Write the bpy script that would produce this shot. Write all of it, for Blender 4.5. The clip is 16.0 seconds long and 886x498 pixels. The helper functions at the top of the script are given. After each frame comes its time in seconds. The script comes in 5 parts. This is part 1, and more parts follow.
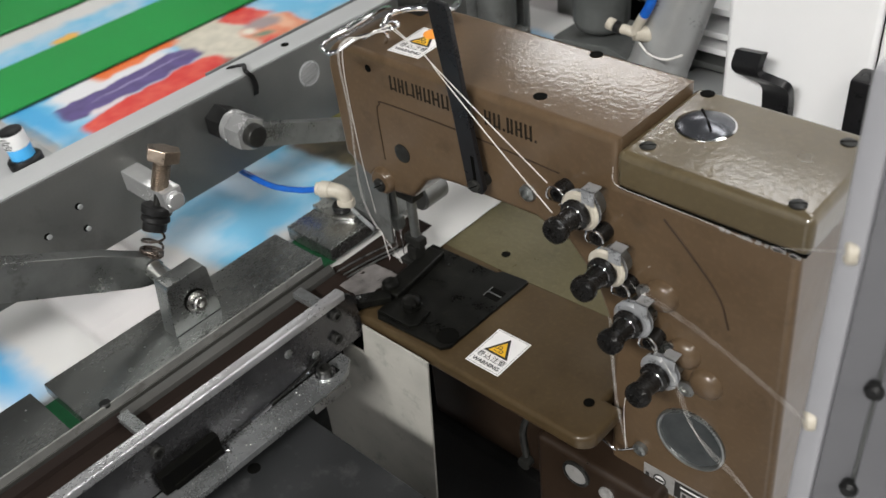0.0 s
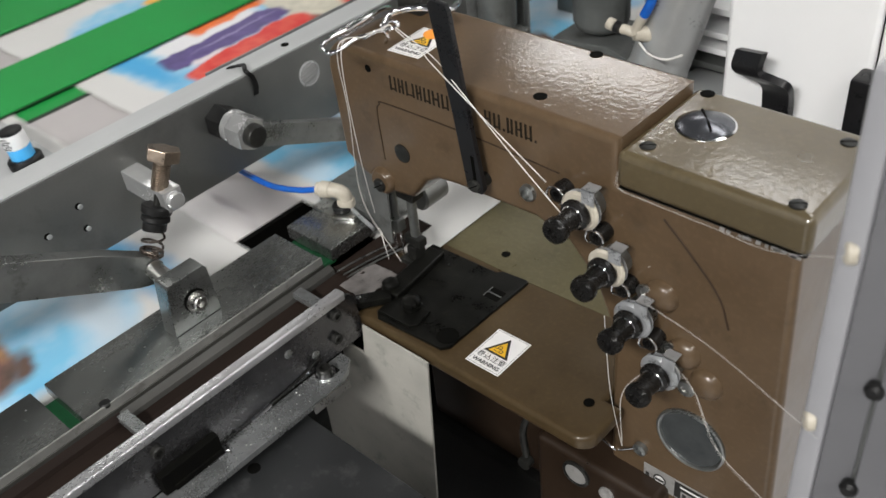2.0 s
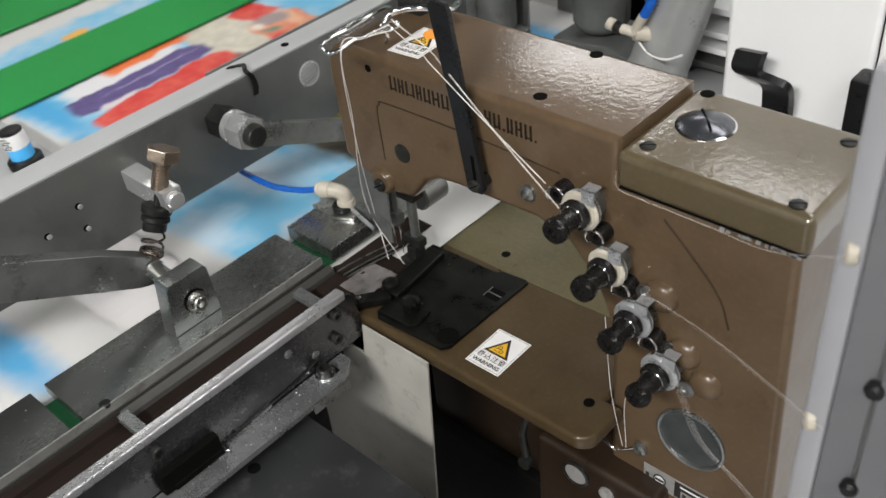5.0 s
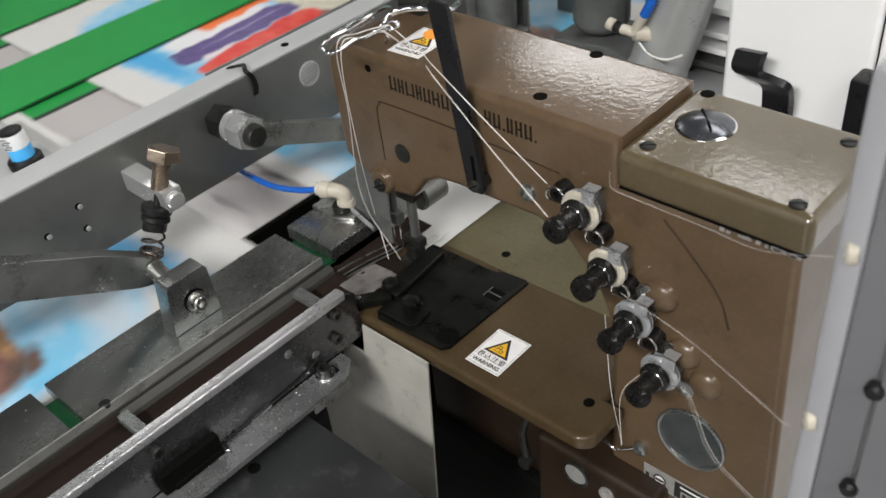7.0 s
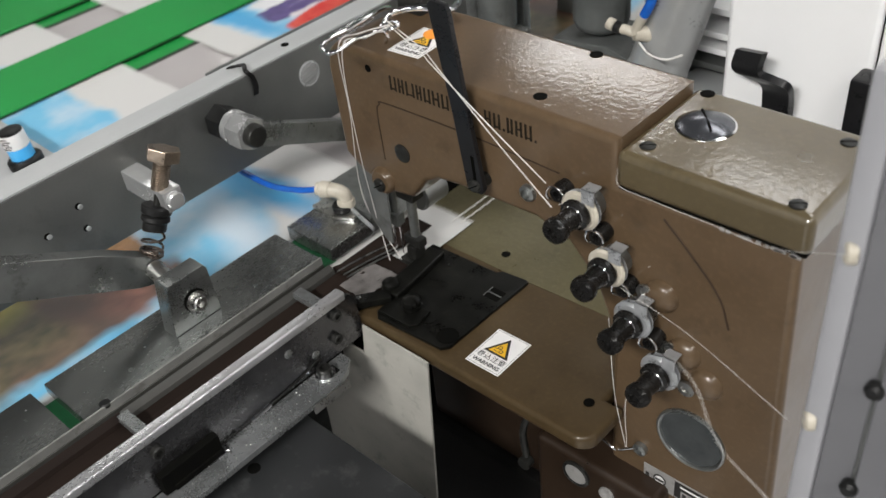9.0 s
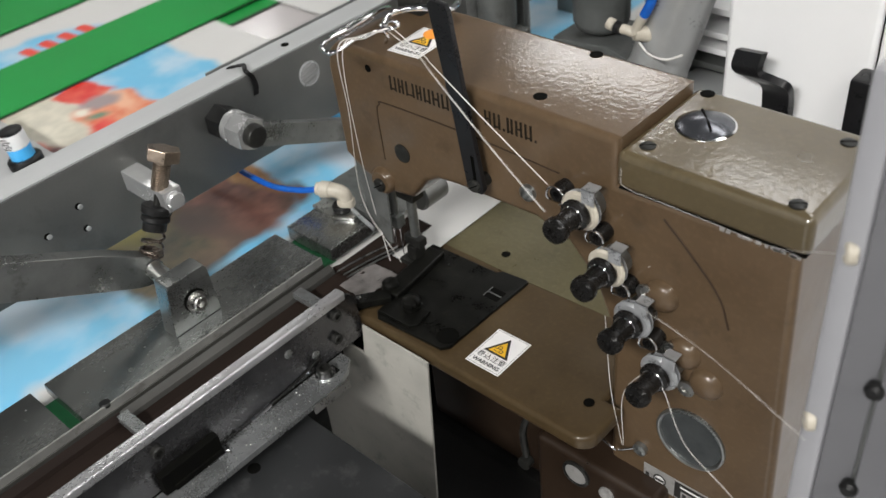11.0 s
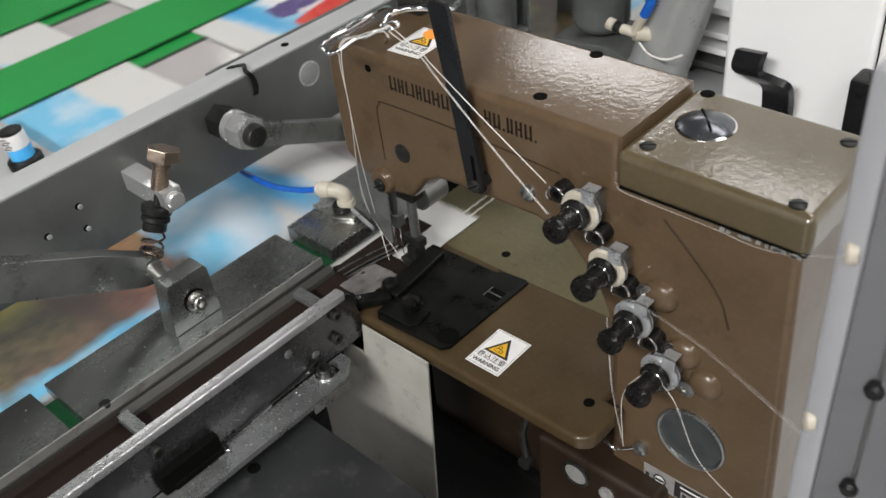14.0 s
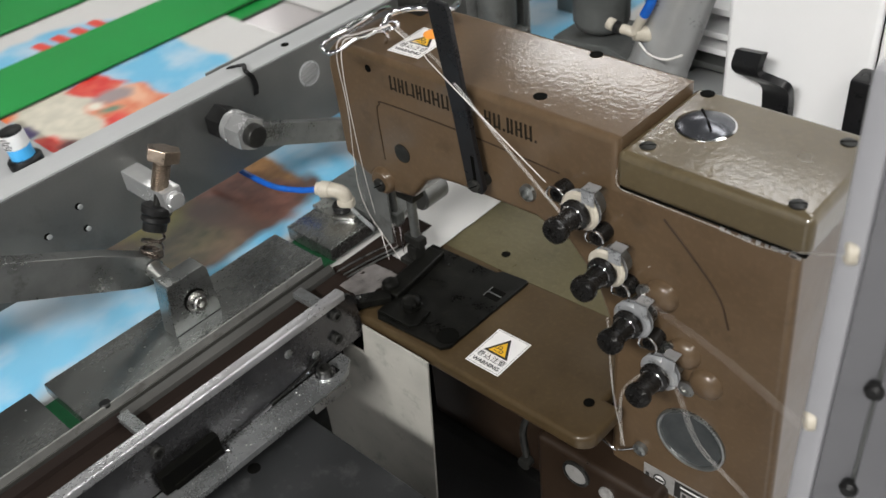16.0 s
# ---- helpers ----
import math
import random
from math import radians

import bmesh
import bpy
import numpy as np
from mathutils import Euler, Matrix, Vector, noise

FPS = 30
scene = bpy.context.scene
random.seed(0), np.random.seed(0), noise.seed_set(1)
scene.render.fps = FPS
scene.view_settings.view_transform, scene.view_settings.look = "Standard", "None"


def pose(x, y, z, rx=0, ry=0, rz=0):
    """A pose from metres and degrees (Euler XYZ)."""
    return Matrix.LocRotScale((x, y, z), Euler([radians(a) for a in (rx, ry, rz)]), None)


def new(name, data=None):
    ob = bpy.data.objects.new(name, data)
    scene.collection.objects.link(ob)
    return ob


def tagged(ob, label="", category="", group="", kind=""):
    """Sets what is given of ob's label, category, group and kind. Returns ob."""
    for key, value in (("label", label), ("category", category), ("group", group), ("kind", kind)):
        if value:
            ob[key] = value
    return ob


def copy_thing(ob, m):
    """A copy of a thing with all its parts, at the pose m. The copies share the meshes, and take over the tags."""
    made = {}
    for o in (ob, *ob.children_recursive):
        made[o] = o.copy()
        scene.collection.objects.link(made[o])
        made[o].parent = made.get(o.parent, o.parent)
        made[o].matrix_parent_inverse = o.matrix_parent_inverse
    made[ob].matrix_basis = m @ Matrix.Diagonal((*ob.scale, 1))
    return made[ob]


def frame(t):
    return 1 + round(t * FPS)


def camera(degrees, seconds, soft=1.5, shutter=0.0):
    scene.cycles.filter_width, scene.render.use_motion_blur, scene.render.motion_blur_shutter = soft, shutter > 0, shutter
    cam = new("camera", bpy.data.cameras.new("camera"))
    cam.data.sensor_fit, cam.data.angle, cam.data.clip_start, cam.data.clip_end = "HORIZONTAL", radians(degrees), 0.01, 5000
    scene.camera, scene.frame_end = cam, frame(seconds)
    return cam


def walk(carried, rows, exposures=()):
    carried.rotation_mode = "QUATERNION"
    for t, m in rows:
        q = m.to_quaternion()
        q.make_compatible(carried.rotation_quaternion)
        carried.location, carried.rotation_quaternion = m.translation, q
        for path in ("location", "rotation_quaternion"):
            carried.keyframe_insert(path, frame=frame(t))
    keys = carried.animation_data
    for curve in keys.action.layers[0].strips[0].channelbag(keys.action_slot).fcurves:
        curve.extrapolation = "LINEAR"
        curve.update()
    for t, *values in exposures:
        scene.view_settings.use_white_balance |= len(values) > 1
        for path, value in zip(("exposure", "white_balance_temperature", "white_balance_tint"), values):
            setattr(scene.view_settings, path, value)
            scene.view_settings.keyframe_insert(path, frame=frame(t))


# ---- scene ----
# Camera on a fixed stand, looking down on a bag-closing sewing line.
# x runs along the sewing arm, y along the feed, z up; the needle stands at (0, 0, 1).
cam = camera(49.77, 16.0, soft=1.5, shutter=0.5)
VIEW = pose(0.5039, -0.4383, 1.5258, 52.1164, 5.2789, 42.0275)
walk(cam, [(0.0, VIEW), (16.0, VIEW)])
cam.data.dof.use_dof, cam.data.dof.focus_distance, cam.data.dof.aperture_fstop = True, 0.70, 9.0
scene.view_settings.exposure = -0.24

# ---- light ----
world = bpy.data.worlds.new("hall_air")
scene.world = world
world.use_nodes = True
world.node_tree.nodes["Background"].inputs[0].default_value = (0.80, 0.88, 1.0, 1)
world.node_tree.nodes["Background"].inputs[1].default_value = 0.03


def ceiling_lamp_light(x, y, z, watts, sx, sy):
    d = bpy.data.lights.new("tube_light", "AREA")
    d.shape, d.size, d.size_y, d.energy = "RECTANGLE", sx, sy, watts
    d.color = (1.0, 0.985, 0.96)
    ob = new("tube_light", d)
    ob.matrix_world = pose(x, y, z)
    return ob


# x, y, size along x and y, watts
LAMPS = [(-0.80, 3.75, 1.10, 1.50, 15), (-2.60, 4.10, 1.10, 0.60, 24), (0.6, 1.60, 1.9, 0.5, 26), (2.2, -1.2, 0.5, 1.9, 58), (-3.65, 1.00, 0.8, 1.8, 15),
         (0.9, -3.3, 1.9, 0.6, 340), (3.4, 1.2, 0.5, 1.9, 70), (-5.45, 3.50, 0.30, 0.45, 6)]
for lx, ly, lw, ld, watts in LAMPS:
    ceiling_lamp_light(lx, ly, 3.66, watts, lw, ld)


# ---- materials ----
def srgb(r, g, b):
    return tuple(((c / 255 + 0.055) / 1.055) ** 2.4 if c > 10 else c / 255 / 12.92 for c in (r, g, b))


def shader(name):
    m = bpy.data.materials.new(name)
    m.use_nodes = True
    nt = m.node_tree
    return m, nt, nt.nodes["Principled BSDF"]


def link(nt, a, b):
    nt.links.new(a, b)


def noise_node(nt, coords, scale, detail=4.0, rough=0.55):
    n = nt.nodes.new("ShaderNodeTexNoise")
    n.inputs["Scale"].default_value, n.inputs["Detail"].default_value, n.inputs["Roughness"].default_value = scale, detail, rough
    link(nt, coords, n.inputs["Vector"])
    return n.outputs["Fac"]


def remap(nt, value, a, b, c, d):
    n = nt.nodes.new("ShaderNodeMapRange")
    for i, v in enumerate((a, b, c, d)):
        n.inputs[i + 1].default_value = v
    link(nt, value, n.inputs[0])
    return n.outputs[0]


def mix(nt, fac, a, b):
    n = nt.nodes.new("ShaderNodeMix")
    n.data_type = "RGBA"
    for sock, v in ((n.inputs[0], fac), (n.inputs[6], a), (n.inputs[7], b)):
        if isinstance(v, bpy.types.NodeSocket):
            link(nt, v, sock)
        elif isinstance(v, (int, float)):
            sock.default_value = v
        else:
            sock.default_value = (*v, 1)
    return n.outputs[2]


def coords_of(nt, stretch=(1, 1, 1)):
    tc = nt.nodes.new("ShaderNodeTexCoord")
    mp = nt.nodes.new("ShaderNodeMapping")
    mp.inputs["Scale"].default_value = stretch
    link(nt, tc.outputs["Object"], mp.inputs["Vector"])
    return mp.outputs["Vector"]


def bump(nt, bsdf, height, strength, distance):
    n = nt.nodes.new("ShaderNodeBump")
    n.inputs["Strength"].default_value, n.inputs["Distance"].default_value = strength, distance
    link(nt, height, n.inputs["Height"])
    link(nt, n.outputs[0], bsdf.inputs["Normal"])


def surface(name, dark, light, rough=(0.35, 0.55), metal=0.0, scale=40, fine=600, relief=0.15, depth=0.0004, stretch=(1, 1, 1), coat=0.0, stain=None, stain_scale=14, specular=0.5):
    """A surface with a coarse change of tone, fine grain and relief, in real size; stain: a third colour in patches."""
    m, nt, b = shader(name)
    co = coords_of(nt, stretch)
    big, small = noise_node(nt, co, scale), noise_node(nt, co, fine, 3)
    col = mix(nt, remap(nt, big, 0.3, 0.7, 0, 1), dark, light)
    if stain:
        spot = noise_node(nt, co, stain_scale, 6, 0.65)
        col = mix(nt, remap(nt, spot, 0.55, 0.72, 0, 0.8), col, stain)
    link(nt, col, b.inputs["Base Color"])
    both = nt.nodes.new("ShaderNodeMath")
    both.operation = "ADD"
    link(nt, remap(nt, big, 0.3, 0.7, 0, 0.6), both.inputs[0])
    link(nt, remap(nt, small, 0.3, 0.7, 0, 0.4), both.inputs[1])
    link(nt, remap(nt, both.outputs[0], 0, 1, *rough), b.inputs["Roughness"])
    b.inputs["Metallic"].default_value = metal
    b.inputs["Coat Weight"].default_value = coat
    b.inputs["Coat Roughness"].default_value = 0.12
    b.inputs["Specular IOR Level"].default_value = specular
    bump(nt, b, small, relief, depth)
    return m


def hammered(name, dark, light, coat=0.4, specular=0.32, ripple=0.5):
    """Brown hammer-finish machine enamel: glossy, rippled like orange peel, with dust and grime."""
    m, nt, b = shader(name)
    co = coords_of(nt)
    big, mid = noise_node(nt, co, 16, 5), noise_node(nt, co, 250, 3, 0.5)
    peel = noise_node(nt, co, 230, 3, 0.5)
    col = mix(nt, remap(nt, big, 0.3, 0.72, 0, 1), dark, light)
    col = mix(nt, remap(nt, mid, 0.5, 0.75, 0, 0.22), col, tuple(min(1, c * 1.5) for c in light))
    col = mix(nt, remap(nt, noise_node(nt, co, 34, 6, 0.7), 0.56, 0.74, 0, 0.55), col, tuple(c * 0.55 for c in dark))
    link(nt, col, b.inputs["Base Color"])
    link(nt, remap(nt, big, 0.3, 0.7, 0.26, 0.42), b.inputs["Roughness"])
    b.inputs["Specular IOR Level"].default_value = specular
    bump(nt, b, peel, ripple * 0.12, 0.0010)
    n = nt.nodes.new("ShaderNodeBump")
    n.inputs["Strength"].default_value, n.inputs["Distance"].default_value = ripple, 0.0017
    link(nt, peel, n.inputs["Height"])
    link(nt, n.outputs[0], b.inputs["Coat Normal"])
    b.inputs["Coat Weight"].default_value = coat
    b.inputs["Coat Roughness"].default_value = 0.06
    return m


BROWN = hammered("brown_hammer_enamel", (0.076, 0.049, 0.027), (0.103, 0.068, 0.039), 0.50, 0.25, 0.10)
OLIVE = hammered("olive_brown_enamel", (0.066, 0.049, 0.024), (0.096, 0.073, 0.038), 1.0, 0.50, 0.14)
BED_BROWN = hammered("bed_brown_enamel", (0.048, 0.032, 0.0155), (0.066, 0.045, 0.022), 0.18, 0.25, 0.06)
# Darker copy of the brown enamel: shade under the bed put into its colour.
LOWER_BROWN = hammered("shaded_lower_enamel", (0.016, 0.010, 0.0065), (0.027, 0.017, 0.011), 0.35, 0.25, 0.3)
# Dark brown that stands for the shade in the casting's creases.
CREASE = surface("shaded_crease", (0.030, 0.019, 0.011), (0.046, 0.029, 0.018), (0.5, 0.7), 0.0, 60, 500, 0.1, specular=0.2)
BED_OLIVE = hammered("dusty_olive_enamel", (0.078, 0.068, 0.036), (0.108, 0.095, 0.052), 0.15, 0.2, 0.5)
RAIL_STEEL = surface("dark_rail_steel", (0.085, 0.085, 0.09), (0.17, 0.168, 0.172), (0.16, 0.34), 0.9, 22, 300, 0.03, stain=(0.045, 0.044, 0.044), stain_scale=26)
PLATE_BLACK = surface("oily_black_plate", (0.003, 0.003, 0.0026), (0.007, 0.007, 0.006), (0.22, 0.5), 0.0, 50, 500, 0.25, stain=(0.012, 0.012, 0.009), stain_scale=130, specular=0.14)
STEEL = surface("machined_steel", (0.20, 0.21, 0.205), (0.34, 0.35, 0.34), (0.22, 0.40), 0.86, 26, 500, 0.12, stain=(0.12, 0.12, 0.11), stain_scale=45)
BRUSHED = surface("brushed_steel", (0.19, 0.198, 0.194), (0.33, 0.335, 0.326), (0.18, 0.34), 0.92, 34, 700, 0.07, stretch=(1, 0.35, 1), stain=(0.14, 0.143, 0.135), stain_scale=55)
ALU = surface("grey_aluminium", (0.18, 0.185, 0.18), (0.25, 0.25, 0.24), (0.36, 0.55), 0.85, 9, 400, 0.12, stain=(0.15, 0.15, 0.145), stain_scale=12)
ALU_EDGE = surface("milled_aluminium", (0.36, 0.37, 0.37), (0.43, 0.44, 0.44), (0.35, 0.5), 0.25, 25, 500, 0.1, stretch=(1, 0.15, 1))
CHROME = surface("polished_chrome", (0.70, 0.70, 0.71), (0.80, 0.80, 0.81), (0.07, 0.16), 1.0, 50, 800, 0.04)
ZINC = surface("zinc_plate", (0.52, 0.52, 0.50), (0.66, 0.66, 0.64), (0.22, 0.38), 1.0, 80, 600, 0.15)
BOLT = surface("bronzed_bolt", (0.22, 0.175, 0.135), (0.38, 0.31, 0.25), (0.25, 0.42), 0.9, 120, 900, 0.2)
COPPER = surface("coppery_spring_wire", (0.13, 0.105, 0.09), (0.26, 0.22, 0.19), (0.22, 0.35), 1.0, 200, 900, 0.1)
BLACK_METAL = surface("black_oxide", (0.008, 0.008, 0.0075), (0.018, 0.018, 0.016), (0.30, 0.5), 0.0, 60, 500, 0.2, stain=(0.032, 0.032, 0.028), stain_scale=120, specular=0.3)
BLACK_PAINT = surface("black_gloss_paint", (0.008, 0.008, 0.009), (0.014, 0.014, 0.015), (0.22, 0.4), 0.0, 30, 500, 0.1, specular=0.3)
KNOB = surface("black_bakelite", (0.006, 0.006, 0.006), (0.012, 0.011, 0.010), (0.18, 0.35), 0.0, 60, 700, 0.1, specular=0.3)
CHARCOAL = surface("charcoal_enamel", (0.013, 0.014, 0.0145), (0.019, 0.020, 0.021), (0.42, 0.55), 0.0, 20, 700, 0.25, stain=(0.05, 0.05, 0.05), stain_scale=60)
DARK_BROWN = surface("oily_brown_guide", (0.010, 0.007, 0.006), (0.022, 0.015, 0.012), (0.45, 0.65), 0.0, 22, 300, 0.1, stretch=(1, 0.12, 1), specular=0.08)
PLATE = surface("galvanised_sheet", (0.38, 0.37, 0.335), (0.50, 0.485, 0.44), (0.40, 0.6), 0.25, 22, 500, 0.12, stain=(0.21, 0.215, 0.185), stain_scale=38)
BELT_GREEN = surface("green_belt", (0.013, 0.235, 0.046), (0.019, 0.275, 0.060), (0.45, 0.6), 0.0, 9, 900, 0.25, specular=0.2)
BELT_EDGE = surface("belt_edge", (0.01, 0.02, 0.012), (0.02, 0.03, 0.02), (0.6, 0.8), 0.0, 40, 600, 0.2)
PINCH_GREEN = surface("dark_green_belt", (0.008, 0.085, 0.03), (0.015, 0.14, 0.05), (0.4, 0.6), 0.0, 60, 700, 0.3)
TABLE = surface("white_enamel_table", (0.43, 0.405, 0.40), (0.48, 0.455, 0.45), (0.10, 0.20), 0.0, 4, 30, 0.02)
WHITE = surface("white_powder_coat", (0.82, 0.82, 0.82), (0.87, 0.87, 0.87), (0.35, 0.5), 0.0, 6, 900, 0.15)
POST_WHITE = surface("pale_painted_post", (0.27, 0.27, 0.285), (0.31, 0.31, 0.325), (0.3, 0.45), 0.0, 10, 700, 0.1)
GREY_PANEL = surface("pale_grey_panel", (0.11, 0.11, 0.118), (0.14, 0.14, 0.148), (0.4, 0.55), 0.0, 8, 700, 0.1)
BLUE_TUBE = surface("blue_air_tube", (0.006, 0.08, 0.42), (0.012, 0.13, 0.55), (0.15, 0.28), 0.0, 60, 700, 0.05)
SENSOR_BLUE = surface("blue_sensor", (0.05, 0.36, 0.75), (0.08, 0.45, 0.85), (0.25, 0.4), 0.0, 60, 700, 0.05)
FITTING = surface("cream_plastic", (0.42, 0.38, 0.31), (0.53, 0.49, 0.41), (0.3, 0.45), 0.0, 120, 700, 0.1)
RUBBER = surface("black_rubber", (0.006, 0.006, 0.006), (0.013, 0.013, 0.013), (0.3, 0.5), 0.0, 80, 700, 0.1, specular=0.25)
# Near-black: shade of holes, slots and gaps put into colour; also plain black parts.
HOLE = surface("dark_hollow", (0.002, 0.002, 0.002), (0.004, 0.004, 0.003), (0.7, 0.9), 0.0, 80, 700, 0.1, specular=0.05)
PAPER = surface("white_sticker", (0.74, 0.73, 0.72), (0.80, 0.79, 0.78), (0.35, 0.5), 0.0, 60, 900, 0.05)
INK = surface("black_ink", (0.012, 0.011, 0.010), (0.02, 0.018, 0.016), (0.4, 0.55), 0.0, 200, 900, 0.05)
TEXT_INK = surface("worn_black_lettering", (0.010, 0.008, 0.006), (0.022, 0.017, 0.011), (0.5, 0.7), 0.0, 300, 900, 0.05, specular=0.1)
YELLOW = surface("warning_yellow", (0.72, 0.40, 0.015), (0.80, 0.46, 0.02), (0.35, 0.5), 0.0, 60, 900, 0.05)
ORANGE = surface("warning_orange", (0.80, 0.27, 0.03), (0.85, 0.32, 0.04), (0.35, 0.5), 0.0, 60, 900, 0.05)
THREAD = surface("white_cotton_thread", (0.58, 0.56, 0.53), (0.72, 0.70, 0.67), (0.6, 0.8), 0.0, 300, 2000, 0.3)
FLOOR = surface("painted_concrete_floor", (0.20, 0.20, 0.205), (0.29, 0.29, 0.29), (0.35, 0.6), 0.0, 2.5, 60, 0.1, stain=(0.14, 0.14, 0.14), stain_scale=3)
WALL = surface("pale_hall_wall", (0.27, 0.275, 0.28), (0.34, 0.345, 0.35), (0.6, 0.8), 0.0, 1.2, 40, 0.1)
CEIL = surface("dark_hall_ceiling", (0.10, 0.10, 0.105), (0.15, 0.15, 0.155), (0.7, 0.9), 0.0, 1.2, 40, 0.1)
FOOT_ZINC = surface("satin_zinc_foot", (0.22, 0.23, 0.23), (0.36, 0.37, 0.37), (0.20, 0.36), 0.75, 30, 600, 0.12, stain=(0.14, 0.14, 0.14), stain_scale=30)
POLISHED = surface("polished_rail_edge", (0.40, 0.40, 0.41), (0.54, 0.54, 0.55), (0.20, 0.34), 0.75, 12, 700, 0.004, stretch=(1, 0.4, 1))
NUT_ZINC = surface("bright_zinc", (0.46, 0.465, 0.465), (0.60, 0.605, 0.60), (0.16, 0.30), 0.65, 30, 600, 0.02)
PLATE_SILVER = surface("dull_silver_plate", (0.24, 0.235, 0.225), (0.32, 0.31, 0.30), (0.35, 0.5), 0.2, 60, 600, 0.05, stain=(0.15, 0.14, 0.13), stain_scale=80)
STRIP_STEEL = surface("satin_strip_steel", (0.22, 0.22, 0.21), (0.32, 0.32, 0.30), (0.3, 0.45), 0.4, 40, 500, 0.1, stain=(0.12, 0.11, 0.10), stain_scale=60)
MOTOR_GREY = surface("dull_motor_grey", (0.060, 0.064, 0.062), (0.095, 0.10, 0.097), (0.45, 0.65), 0.0, 25, 500, 0.25, stain=(0.04, 0.04, 0.036), stain_scale=30, specular=0.3)
KNURL = surface("knurled_bright_plate", (0.35, 0.35, 0.36), (0.75, 0.75, 0.76), (0.12, 0.3), 1.0, 700, 1100, 0.9, 0.001)
# Stand colour with the shade under the machine put into it.
STAND_BLACK = surface("shaded_stand_black", (0.008, 0.008, 0.008), (0.016, 0.015, 0.014), (0.5, 0.7), 0.0, 20, 300, 0.2, specular=0.15)
CYL_GREY = surface("satin_cylinder", (0.36, 0.365, 0.365), (0.46, 0.465, 0.46), (0.24, 0.4), 0.4, 20, 500, 0.1)
BRIGHT = surface("bright_plated_tab", (0.36, 0.37, 0.38), (0.50, 0.51, 0.52), (0.22, 0.40), 0.55, 90, 700, 0.1)
LIP_STEEL = surface("dark_lip_steel", (0.034, 0.033, 0.030), (0.062, 0.061, 0.056), (0.4, 0.6), 0.3, 30, 400, 0.1, stretch=(1, 0.3, 1))
FOIL = surface("crumpled_foil_tape", (0.20, 0.185, 0.18), (0.32, 0.295, 0.285), (0.25, 0.45), 0.6, 90, 500, 0.5, 0.001)
DARK_CAST = surface("grey_cast_iron", (0.10, 0.105, 0.10), (0.18, 0.185, 0.18), (0.4, 0.6), 0.5, 25, 500, 0.25, stain=(0.07, 0.07, 0.065), stain_scale=30)


def glow_material(name, strength):
    m, nt, b = shader(name)
    b.inputs["Emission Color"].default_value = (1, 0.985, 0.96, 1)
    b.inputs["Emission Strength"].default_value = strength
    return m


LAMP_GLOW = glow_material("lamp_diffuser", 4.0)


